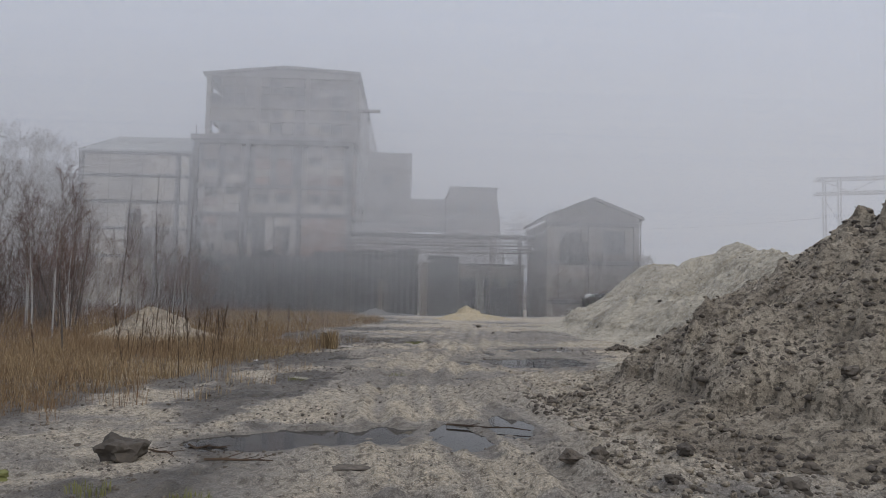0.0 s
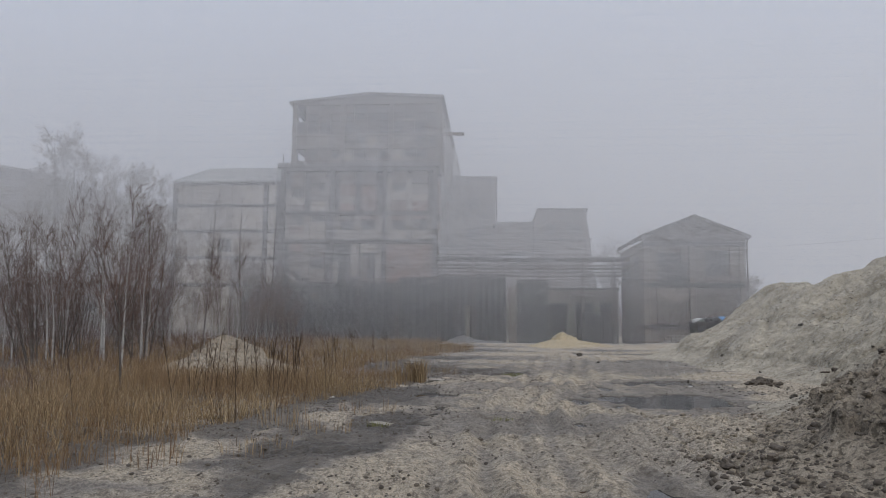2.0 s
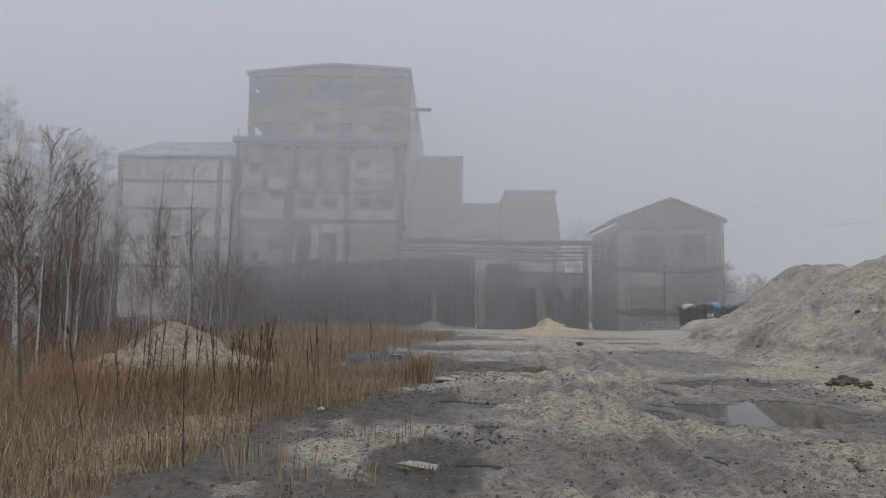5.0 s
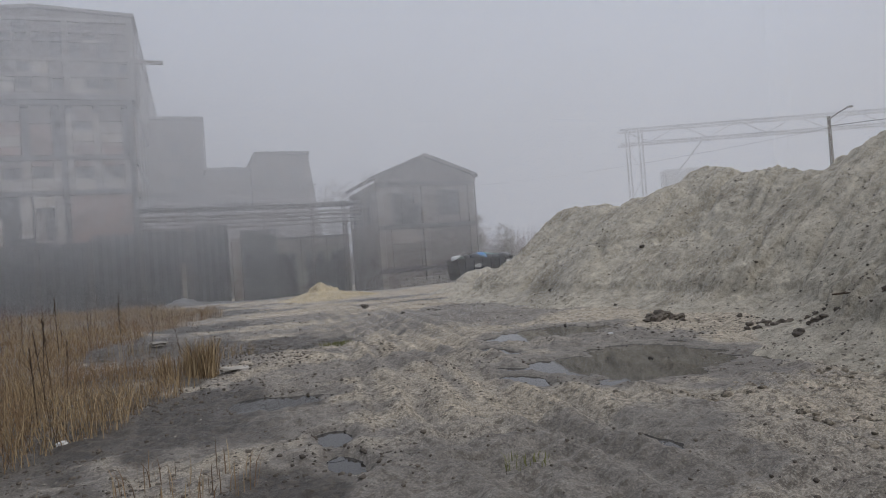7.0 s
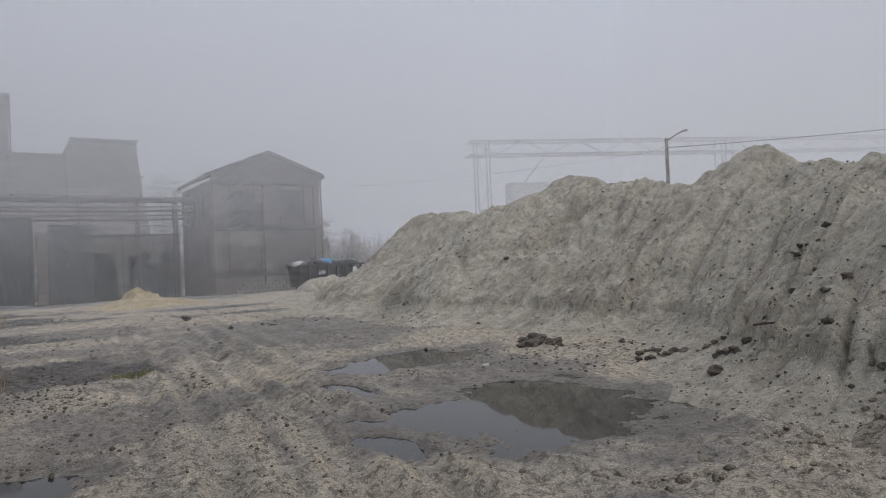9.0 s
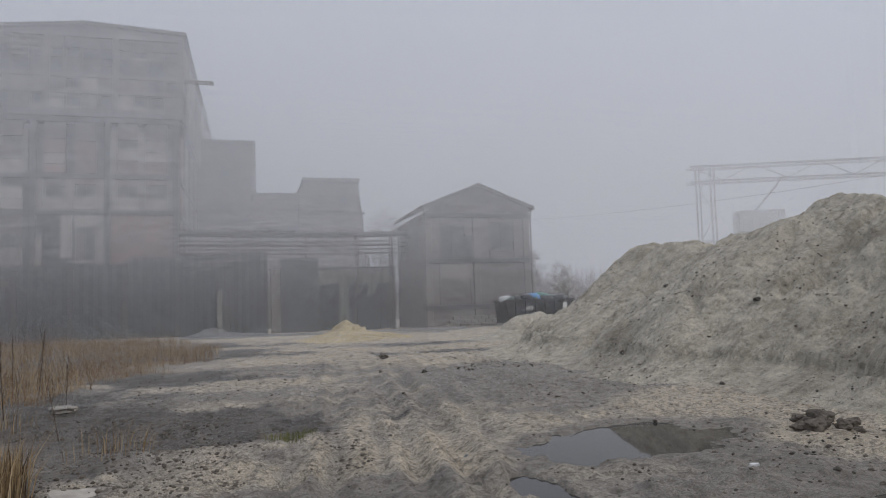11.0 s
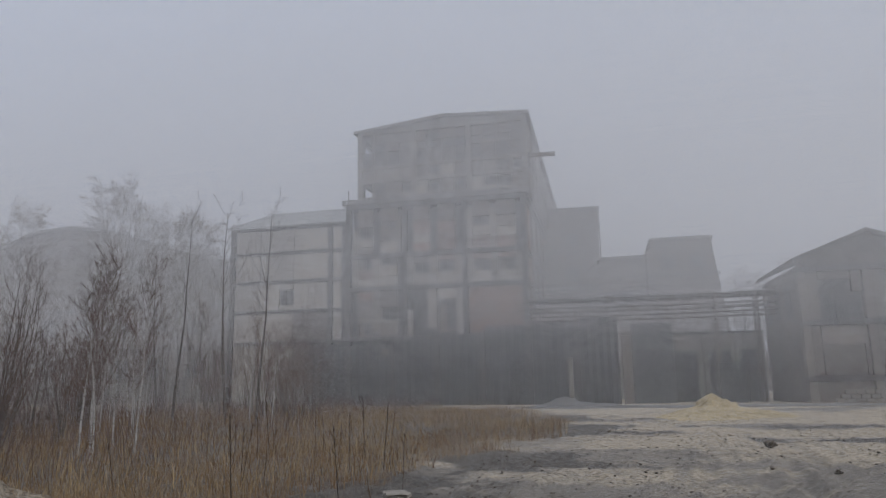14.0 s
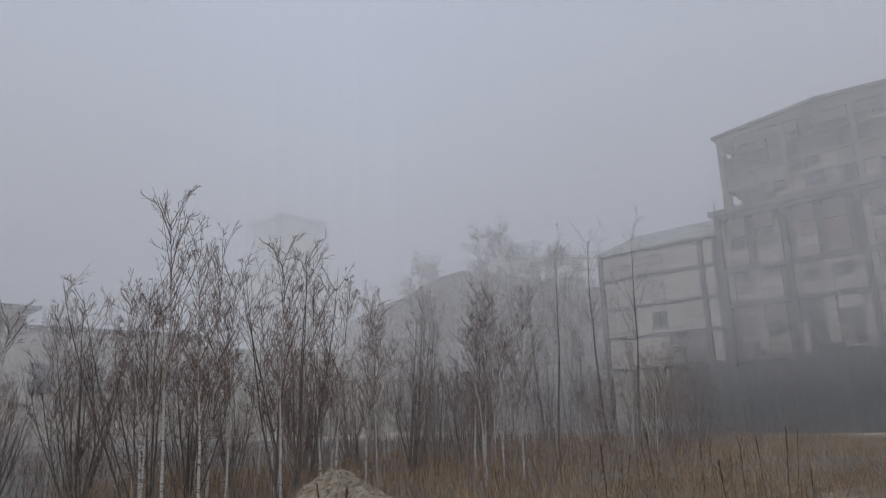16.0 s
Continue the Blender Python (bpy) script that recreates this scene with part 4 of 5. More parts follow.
def taper(name, x0, x1, y0, y1, z0, z1, d, mat, parent):
    bm = bmesh.new()
    v = [bm.verts.new(p) for p in ((x0 + d, y0 + d * 0.3, z0), (x1 - d, y0 + d * 0.3, z0), (x1 - d, y1, z0), (x0 + d, y1, z0), (x0, y0, z1), (x1, y0, z1), (x1, y1, z1), (x0, y1, z1))]
    for f in ((3, 2, 1, 0), (0, 1, 5, 4), (1, 2, 6, 5), (2, 3, 7, 6), (3, 0, 4, 7)):
        bm.faces.new([v[i] for i in f])
    bmesh.ops.solidify(bm, geom=bm.faces[:], thickness=0.06)
    return at_base(link(name, bm, mat, parent), parent)


skip_body = taper("body", SKX0, SKX1, SKY0, SKY1, sz + 0.1, sz + 1.2, 0.12, M_SKIP, skip)
for y in (SKY0 - 0.05, SKY1 - 0.05):
    block("rim", SKX0 - 0.04, SKX1 + 0.04, y, y + 0.1, sz + 1.17, sz + 1.27, M_SKIP, skip_body)
for x in np.linspace(SKX0 + 0.5, SKX1 - 0.5, 6):
    block("rib", x - 0.05, x + 0.05, SKY0 - 0.08, SKY0 + 0.02, sz + 0.15, sz + 1.17, M_SKIP, skip_body)
for x in (SKX0 + 0.5, SKX1 - 0.5):
    at_base(pipe("roller", [(x, SKY0 + 0.15, sz + 0.08), (x, SKY1 - 0.15, sz + 0.08)], 0.1, M_STEEL, skip, "", 10), skip)
for k, x in enumerate((12.75, 12.88, 13.01)):
    block("painted_bar", x, x + 0.07, SKY0 - 0.095, SKY0 - 0.085, sz + 0.75, sz + 0.95, M_WHITE, skip_body)
block("white_label", 14.7, 14.92, SKY0 - 0.1, SKY0 - 0.085, sz + 0.8, sz + 1.1, M_WHITE, skip_body)


def lump_mesh(name, r, seed, squash=0.7, sub=2, rough=0.35):
    bm = bmesh.new()
    bmesh.ops.create_icosphere(bm, subdivisions=sub, radius=r)
    off = Vector((seed * 7.3, seed * 3.1, seed * 1.7))
    for v in bm.verts:
        n = noise.noise(v.co / r * 1.3 + off) + 0.5 * noise.noise(v.co / r * 3.1 + off)
        v.co *= 1 + rough * n
        v.co.z *= squash
    me = bpy.data.meshes.new(name)
    bm.to_mesh(me)
    bm.free()
    return me


rb = random.Random(9)
for i in range(22):
    me = lump_mesh("rubbish_bag", rb.uniform(0.28, 0.45), i + 1, 0.75, 2, 0.3)
    m = M_BLUEBAG if i in (5, 17) else (M_GREENBAG if i % 4 == 0 else (M_WHITE if i == 11 else M_BAG))
    me.materials.append(m)
    me.shade_smooth()
    ob = new("rubbish_bag", me)
    x = SKX0 + 0.4 + (i % 11) * 0.28
    if i == 5:
        x = 13.35
    ob.matrix_basis = pose(x, SKY0 + 0.45 + 0.75 * (i // 11) + rb.uniform(-0.1, 0.1), sz + 1.12 + rb.uniform(0.0, 0.2) + (0.12 if i == 5 else 0), 0, 0, rb.uniform(0, 360))
    tagged(ob, {M_BLUEBAG: "bright blue rubbish bag on the full skip", M_GREENBAG: "dull green rubbish bag on the full skip", M_WHITE: "white plastic bag on the full skip"}.get(m, "black rubbish bag heaped on the skip"), "rubbish bag", "bags in the skip")
rubble = tagged(block("skip_fill", SKX0 + 0.12, SKX1 - 0.12, SKY0 + 0.12, SKY1 - 0.12, sz + 0.2, sz + 1.05, M_CLOD), "packed rubbish filling the skip", "rubbish")

tarp = new("tarpaulin_pile", lump_mesh("tarpaulin_pile", 2.2, 31, 0.9, 3, 0.3))
tarp.data.materials.append(M_TARP)
tarp.data.shade_smooth()
tarp.matrix_basis = pose(23.0, 66.0, tz(23.0, 66.0) + 0.7, 0, 0, 20)
tagged(tarp, "rubbish pile under a green tarpaulin beside the house", "tarpaulin")

# ---- gantry crane far off ----
gantry = tagged(empty("gantry_crane", (57, 92.5, GZ), -22), "tall steel lattice gantry crane fading in fog", "crane")


def lattice_leg(x, y, z0, z1, w):
    for dx in (-w, w):
        for dy in (-w, w):
            part("leg_chord", *_bar((x + dx, y + dy, z0), (x + dx, y + dy, z1), 0.12))
    n = 6
    for i in range(n):
        a, b = z0 + (z1 - z0) * i / n, z0 + (z1 - z0) * (i + 1) / n
        s = w if i % 2 else -w
        part("leg_brace", *_bar((x - s, y - w, a), (x + s, y - w, b), 0.06))


def _bar(a, b, r):
    bm = bmesh.new()
    tube(bm, [a, b], r, 4)
    bmesh.ops.scale(bm, vec=(1.16, 1.16, 1.16), verts=bm.verts[:])
    return bm, M_HAZEPALE, gantry


for x in (0.8, 34.0, 66.0):
    lattice_leg(x, 0, 0, 16.6, 0.8)
for y in (-1.0, 1.0):
    for z in (16.6, 14.9):
        part("girder_chord", *_bar((-1, y, z), (70, y, z), 0.16))
for i in range(20):
    a, b = -1 + 3.5 * i, -1 + 3.5 * (i + 1)
    part("girder_brace", *_bar((a, -1, 14.9 if i % 2 else 16.6), (b, -1, 16.6 if i % 2 else 14.9), 0.08))
part("knee_brace", *_bar((1.2, -0.8, 6), (9, -0.8, 14.9), 0.14))
block("trolley", 4.6, 10.4, -1.4, 1.4, 10.4, 13.2, M_HAZEPALE, gantry, "grey crane trolley cabin", 0.1)
part("walkway", *_bar((0, -1.3, 8.0), (24, -1.3, 8.0), 0.2))

# ---- lamp pole and wires ----
pole = tagged(empty("utility_pole", (35.2, 40.6, tz(35, 40.6))), "concrete utility pole with lamp arm and wires", "pole")
pipe("pole", [(0, 0, -0.1), (0, 0, 8.6)], [0.17, 0.1], M_CONC, pole, "", 10)
pipe("lamp_arm", [(0, 0, 8.4), (0.35, -0.4, 8.75), (0.7, -0.8, 9.0)], 0.035, M_STEEL, pole, "", 6)
block("lamp_head", 0.58, 0.82, -1.1, -0.7, 8.95, 9.05, M_GREYSTEEL, pole, "", 0.03)
for z in (7.6, 8.0):
    pipe("insulator", [(-0.2, 0, z), (0.2, 0, z)], 0.06, M_WHITE, pole, "", 6)
for (ex, ey, ez), z in (((30, -30, 9.5), 8.0), ((-10.6, 31.4, 8.7), 7.9)):
    pts = [(ex * k / 12, ey * k / 12, z + (ez - z) * k / 12 - 1.6 * (k / 12) * (1 - k / 12)) for k in range(13)]
    pipe("wire", pts, 0.022 if ex > 0 else 0.006, M_BEAM, pole, "", 4)

# ---- far halls ----
def far_hall(name, label, profile, y0, y1, base, turn_at=None, rows=2):
    thing = tagged(empty(name, turn_at or (profile[0][0], y0, base)), label, "building")
    bm = bmesh.new()
    vs = [bm.verts.new((x, y0, z)) for x, z in [(profile[0][0], base)] + profile + [(profile[-1][0], base)]]
    f = bm.faces.new(vs[::-1])
    bmesh.ops.translate(bm, verts=[v for v in bmesh.ops.extrude_face_region(bm, geom=[f])["geom"] if isinstance(v, bmesh.types.BMVert)], vec=(0, y1 - y0, 0))
    at_base(link("wall", bm, M_GREYW, thing), thing)
    for (xa, za), (xb, zb) in zip(profile, profile[1:]):
        bm = bmesh.new()
        f = bm.faces.new([bm.verts.new(p) for p in ((xa, y0 - 0.8, za + 0.02), (xb, y0 - 0.8, zb + 0.02), (xb, y1, zb + 0.02), (xa, y1, za + 0.02))])
        bmesh.ops.translate(bm, verts=[v for v in bmesh.ops.extrude_face_region(bm, geom=[f])["geom"] if isinstance(v, bmesh.types.BMVert)], vec=(0, 0, 0.35))
        at_base(link("roof", bm, M_ROOF, thing), thing)
    x0, x1 = profile[0][0], profile[-1][0]
    # hall windows are flat near-black sheets, painted as unlit inside
    for r in range(rows):
        for x in np.arange(x0 + 4, x1 - 4, 5.5):
            at_base(block("window", x, x + 2.6, y0 - 0.05, y0 + 0.1, base + 3.2 + 5.5 * r, base + 5.6 + 5.5 * r, M_SHADEIN, thing), thing)
        at_base(block("string_course", x0, x1, y0 - 0.12, y0, base + 6.6 + 5.5 * r, base + 6.95 + 5.5 * r, M_BEAM, thing), thing)
    return thing


far_hall("vaulted_hall", "large grey hall with a raised curved roof", [(-100, 17.2), (-86, 19.4), (-80, 20.6), (-76, 22.0), (-70, 22.4), (-64, 21.4), (-60, 20.0), (-50, 16.6), (-38, 16.0)], 95, 130, GZ)
hall2 = tagged(empty("far_workshop", (-82, 40, GZ)), "pale far workshop with stepped roof in fog", "building")
at_base(block("wall", -100, -80, 20, 58, GZ, 11.6, M_PALE, hall2), hall2)
at_base(block("roof", -101, -79.6, 19, 58.5, 11.6, 12.0, M_ROOF, hall2), hall2)
at_base(block("roof_lantern", -95, -82, 24, 39, 12.0, 13.8, M_PALE, hall2), hall2)
at_base(block("lantern_roof", -96, -81, 23, 40, 13.8, 14.2, M_ROOF, hall2), hall2)
at_base(block("link_wall", -96, -84, 58, 94, GZ, 11.0, M_PALE, hall2), hall2)
# workshop windows likewise: shade of the inside painted on flat sheets
for y in np.arange(24, 56, 5):
    at_base(block("window", -80.06, -79.95, y, y + 2.4, 5.0, 8.2, M_SHADEIN, hall2), hall2)
silo = tagged(empty("silo_tower", (-142, 112, GZ)), "tall pale concrete silo tower almost lost in fog", "tower")
at_base(block("wall", -148, -136, 106, 118, GZ, 48, M_PALE, silo), silo)
at_base(block("roof", -149, -135, 105, 119, 48, 49, M_ROOF, silo), silo)

# ---- bare trees ----
def grow(bm, rnd, p, d, length, r, depth, up, spread, twigs, wob=0.12, sides=5, fine=0.003):
    """A branch with side shoots; depth 0 is the last twig."""
    n = max(3, int(length / 0.35)) if depth else 3
    pts, rad, dirs = [p.copy()], [r], [d.copy()]
    q, v = p.copy(), d.copy()
    for i in range(n):
        v = (v + Vector((rnd.uniform(-wob, wob), rnd.uniform(-wob, wob), rnd.uniform(-wob, wob) + up))).normalized()
        q = q + v * (length / n)
        pts.append(q.copy())
        rad.append(max(fine, r * (1 - 0.88 * (i + 1) / n)))
        dirs.append(v.copy())
    tube(bm, pts, rad, sides if depth > 1 else 3)
    if depth:
        for k in range(twigs[depth - 1]):
            f = rnd.uniform(0.22, 0.97)
            i = min(n - 1, int(f * n))
            a = rnd.uniform(0, 2 * math.pi)
            side = dirs[i].orthogonal().normalized()
            side.rotate(Matrix.Rotation(a, 3, dirs[i]))
            nd = (dirs[i] * (1 - spread) + side * spread).normalized()
            at = pts[i].lerp(pts[i + 1], f * n - i if f * n - i < 1 else 1)
            grow(bm, rnd, at, nd, length * rnd.uniform(0.28, 0.5) * (1.15 - 0.5 * f), max(1.3 * fine, rad[i] * 0.5), depth - 1, up, spread, twigs, wob, 4, fine)


def tree(name, label, seed, height, girth, stems, branches, up, spread, twigs, m_trunk, m_crown, bare=0.25, droop=0.0, lean=0.06, fine=0.003):
    """Stems of bark, with a crown of limbs and twigs."""
    rnd = random.Random(seed)
    thing = tagged(empty(name), label, "tree", "bare trees by the yard")
    crown = bmesh.new()
    for s in range(stems):
        a = rnd.uniform(0, 6.28)
        off = Vector((math.cos(a), math.sin(a), 0)) * (0.0 if stems == 1 else rnd.uniform(0.05, 0.25))
        h = height * rnd.uniform(0.75, 1.0)
        n = 12
        d = Vector((rnd.uniform(-lean, lean), rnd.uniform(-lean, lean), 1)) + off * (0.6 if stems > 1 else 0)
        pts, q = [], off.copy()
        q.z = -0.05
        for i in range(n + 1):
            pts.append(q.copy())
            d = (d + Vector((rnd.uniform(-0.05, 0.05), rnd.uniform(-0.05, 0.05), 0.06))).normalized()
            q = q + d * h / n
        rad = [girth * (1 - 0.9 * i / n) for i in range(n + 1)]
        bm = bmesh.new()
        tube(bm, pts, rad, 7)
        part("trunk", bm, m_trunk, thing)
        for b in range(branches):
            f = rnd.uniform(bare, 0.98)
            i = min(n - 1, int(f * n))
            a = rnd.uniform(0, 6.28)
            nd = Vector((math.cos(a) * spread, math.sin(a) * spread, 1 - spread)).normalized()
            grow(crown, rnd, pts[i].lerp(pts[i + 1], f * n - i), nd, h * (0.13 + 0.26 * (1 - f)) * rnd.uniform(0.7, 1.2), max(0.006, rad[i] * 0.45), 2, up - droop, 0.5, twigs, 0.12, 5, fine)
    part("crown", crown, m_crown, thing)
    return thing


TREES = [
    tree("birch", "slender young birch with white bark and bare twigs", 1, 4.9, 0.03, 1, 32, 0.11, 0.38, (3, 4), M_BIRCH, M_TWIG, 0.3),
    tree("birch", "slender young birch with white bark and bare twigs", 2, 4.4, 0.025, 1, 26, 0.11, 0.36, (3, 4), M_BIRCH, M_TWIG, 0.34),
    tree("birch", "twin-stemmed young birch with bare reddish twigs", 3, 4.6, 0.025, 2, 20, 0.11, 0.38, (3, 4), M_BIRCH, M_TWIG, 0.3),
    tree("alder", "dark many-stemmed bare alder bush", 4, 3.4, 0.018, 9, 10, 0.08, 0.42, (2, 4), M_GREYTWIG, M_TWIG, 0.12, 0.0, 0.42),
    tree("poplar", "tall thin bare tree with few upswept limbs", 5, 8.3, 0.055, 1, 15, 0.13, 0.45, (2, 3), M_GREYTWIG, M_GREYTWIG, 0.45),
    tree("sapling", "small dark bare sapling in the grass", 6, 3.0, 0.025, 1, 22, 0.08, 0.45, (2, 4), M_GREYTWIG, M_TWIG, 0.25),
    tree("willow", "tall many-stemmed willow bush with upright bare shoots", 8, 5.2, 0.026, 7, 14, 0.10, 0.44, (3, 3), M_GREYTWIG, M_TWIG, 0.16, 0.0, 0.3),
    tree("old_birch", "tall old birch with fine hanging twigs", 7, 22.0, 0.14, 2, 26, 0.05, 0.45, (7, 9), M_GREYTWIG, M_PALETWIG, 0.35, 0.09, 0.06, 0.011),
]
rt = random.Random(12)
PLACES = [(6, -11.2, 23.2), (6, -13.6, 21.6), (6, -18.6, 22.4), (6, -16.4, 31.4), (0, -11.4, 21.6), (1, -12.0, 22.4), (2, -12.8, 21.2), (0, -13.4, 22.8), (1, -11.0, 22.9), (2, -12.9, 24.0), (0, -14.4, 21.9), (1, -14.0, 23.6), (1, -10.2, 20.4),
          (3, -13.1, 22.4), (2, -11.7, 24.4), (5, -7.7, 15.8),
          (0, -18.0, 21.4), (1, -18.8, 22.6), (3, -18.2, 20.4), (2, -19.6, 23.6), (3, -16.6, 25.4), (1, -16.2, 24.0), (0, -17.6, 26.6), (3, -20.5, 26.0),
          (1, -13.7, 27.5), (0, -11.4, 28.5), (1, -11.1, 29.2), (2, -10.7, 28.0), (1, -10.3, 28.9), (3, -15.8, 30.6), (3, -16.6, 32.6), (3, -14.6, 31.8), (3, -18.5, 31.0),
          (0, -15.0, 33.2), (2, -14.2, 34.0), (1, -15.6, 34.4), (4, -15.4, 37.8), (4, -13.4, 38.1), (4, -11.9, 37.4), (0, -13.0, 39.0), (3, -12.6, 41.0), (3, -14.0, 42.0), (3, -11.6, 40.2), (2, -12.4, 39.4),
          (1, -13.8, 46.4), (0, -15.2, 47.5), (3, -15.5, 46.0), (0, -16.2, 50.7), (1, -16.6, 53.9), (2, -17.8, 52.0), (3, -19.0, 50.0),
          (0, -18.8, 41.0), (2, -20.2, 42.0), (3, -21.5, 40.5), (4, -21.0, 45.0), (1, -22.5, 47.0), (3, -24.0, 44.0), (0, -24.0, 36.0), (3, -22.6, 34.0), (2, -21.0, 30.0), (3, -25.0, 30.0), (1, -24.0, 26.0),
          (0, -27.0, 40.0), (3, -28.0, 36.0), (3, -30.0, 42.0), (2, -29.0, 47.0), (3, -26.0, 52.0), (0, -23.0, 56.0), (3, -20.5, 58.0), (2, -27.0, 60.0), (3, -33.0, 54.0), (0, -34.0, 47.0), (3, -36.0, 40.0),
          (3, -15.2, 26.6), (0, -16.4, 28.2), (3, -18.4, 28.4), (2, -19.4, 33.0), (3, -17.0, 35.6), (1, -17.8, 37.6), (3, -19.6, 38.0), (0, -15.9, 40.2), (3, -16.8, 43.6), (3, -13.0, 44.6), (1, -18.6, 46.4), (3, -21.6, 50.6), (2, -22.4, 53.2),
          (3, -16.0, 21.4), (2, -16.8, 19.8), (3, -20.4, 20.6), (0, -21.2, 22.8), (0, -12.4, 26.0),
          (4, 10.9, 75.6), (0, 12.2, 75.2), (1, 11.6, 75.9)]
first = set()
for k, x, y in PLACES:
    m = pose(x, y, tz(x, y), 0, 0, rt.uniform(0, 360))
    s = rt.uniform(0.85, 1.12)
    if k not in first:
        TREES[k].matrix_basis = m
        first.add(k)
    else:
        copy_thing(TREES[k], m).scale = (s, s, s)
for i, (x, y, s) in enumerate(((-46, 74, 1.0), (-50, 78, 1.12), (-42, 76, 0.9), (-38, 73, 0.86), (-55, 72, 0.95), (-35, 70, 0.8), (22, 106, 0.75), (17, 108, 0.72), (27.0, 79, 0.34), (29.5, 77, 0.28), (26.5, 84, 0.4), (31.5, 80, 0.26), (15.5, 98, 0.6), (19, 101, 0.62), (28.5, 82, 0.36))):
    m = pose(x, y, tz(x, y), 0, 0, 70 * i)
    if i == 0:
        TREES[7].matrix_basis = m
    else:
        copy_thing(TREES[7], m).scale = (s, s, s)

# ---- dry grass ----
def blades(n, seed, box, tall, width, clump, dens):
    g = np.random.default_rng(seed)
    x0, x1, y0, y1 = box
    x, y = g.uniform(x0, x1, n * 4), g.uniform(y0, y1, n * 4)
    inside = (edge_x(y) - x) + 1.2 * fbm(x, y, 0.5, 3, 3)
    keep = (inside > 0) & (fbm(x, y, clump, 3, seed) + 0.25 * np.clip(inside, 0, 2) > dens)
    x, y = x[keep][:n], y[keep][:n]
    n = x.size
    z = surface_z(x, y) - 0.02
    h = tall * g.uniform(0.35, 1.1, n) * (0.75 + 0.9 * fbm(x, y, 0.6, 2, 91))
    h = np.where(z - terrain(x, y) > 0.15, 0.25 * h, h)
    a = g.uniform(0, 2 * np.pi, n)
    w = width * g.uniform(0.6, 1.3, n)
    bend = h * g.uniform(0.08, 0.95, n)
    b = g.uniform(0, 2 * np.pi, n)
    bx, by = np.cos(b) * bend, np.sin(b) * bend
    wx, wy = np.cos(a) * w / 2, np.sin(a) * w / 2
    v = np.stack([np.stack([x - wx, y - wy, z], 1), np.stack([x + wx, y + wy, z], 1),
                  np.stack([x + 0.3 * bx + 0.8 * wx, y + 0.3 * by + 0.8 * wy, z + 0.6 * h], 1), np.stack([x + 0.3 * bx - 0.8 * wx, y + 0.3 * by - 0.8 * wy, z + 0.6 * h], 1),
                  np.stack([x + bx, y + by, z + h * 0.9], 1)], 1).reshape(-1, 3)
    i = 5 * np.arange(n)
    faces = np.stack([i, i + 1, i + 2, i + 3], 1).tolist() + np.stack([i + 3, i + 2, i + 4], 1).tolist()
    return v.tolist(), faces


for n, seed, box, tall, width, clump, dens, mat, lab in (
        (62000, 1, (-13, -2, 5, 24), 0.62, 0.0055, 0.9, -0.04, M_GRASS, "tall dry tan grass beside the track"),
        (42000, 2, (-22, 0, 22, 56), 0.56, 0.012, 0.5, 0.0, M_GRASS, "tall dry tan grass before the mill"),
        (42000, 3, (-9, -1.0, 6, 34), 0.17, 0.007, 0.7, -0.06, M_GRASS, "low matted dry grass"),
        (16000, 4, (-36, -9, 14, 62), 1.3, 0.012, 0.4, -0.05, M_TWIG, "reddish brown brush under the birches")):
    v, f = blades(n, seed, box, tall, width, clump, dens)
    tagged(raw("grass" if mat == M_GRASS else "brush", v, f, mat), lab, "grass", kind="stuff")

# added band of bare twigs that greys the bright horizon like haze
g = np.random.default_rng(77)
wx, wy = g.uniform(20, 90, 5000), g.uniform(104, 128, 5000)
wh = 5.5 * g.uniform(0.3, 1.1, 5000) * (1 + 1.2 * fbm(wx, wy, 0.08, 3, 5))
wv = np.stack([np.stack([wx - 0.1, wy, np.full(5000, -1.2)], 1), np.stack([wx + 0.1, wy, np.full(5000, -1.2)], 1), np.stack([wx + g.uniform(-1, 1, 5000), wy, wh], 1)], 1).reshape(-1, 3)
tagged(raw("far_thicket", wv.tolist(), (3 * np.arange(5000)[:, None] + np.arange(3)).tolist(), M_TWIG), "bare thicket added far behind the yard as a grey haze band", "thicket", kind="stuff")


def tuft(x, y, n, tall, spread, seed, mat=None, name="grass_tuft", lab="upright tuft of pale dry grass"):
    g = random.Random(seed)
    verts, faces = [], []
    for i in range(n):
        a, r = g.uniform(0, 6.28), spread * math.sqrt(g.random())
        px, py, h = r * math.cos(a), r * math.sin(a), tall * g.uniform(0.5, 1)
        b, w, k = g.uniform(0, 6.28), g.uniform(0.002, 0.0045), len(verts)
        c = g.uniform(0, 6.28)
        ox, oy = 0.34 * h * (1.2 * math.cos(a) + math.cos(c)) * g.random(), 0.34 * h * (1.2 * math.sin(a) + math.sin(c)) * g.random()
        cx, cy = w * math.cos(b), w * math.sin(b)
        verts += [(px - cx, py - cy, -0.03), (px + cx, py + cy, -0.03), (px + cx + 0.3 * ox, py + cy + 0.3 * oy, 0.6 * h), (px - cx + 0.3 * ox, py - cy + 0.3 * oy, 0.6 * h), (px + ox, py + oy, h)]
        faces += [(k, k + 1, k + 2, k + 3), (k + 3, k + 2, k + 4)]
    ob = raw(name, verts, faces, mat or M_GRASS)
    ob.matrix_basis = pose(x, y, top_z(x, y))
    return tagged(ob, lab, "grass", "grass tufts", "stuff")


tuft(-2.15, 18.95, 420, 0.62, 0.22, 1)
tuft(-2.5, 19.2, 200, 0.45, 0.3, 2)
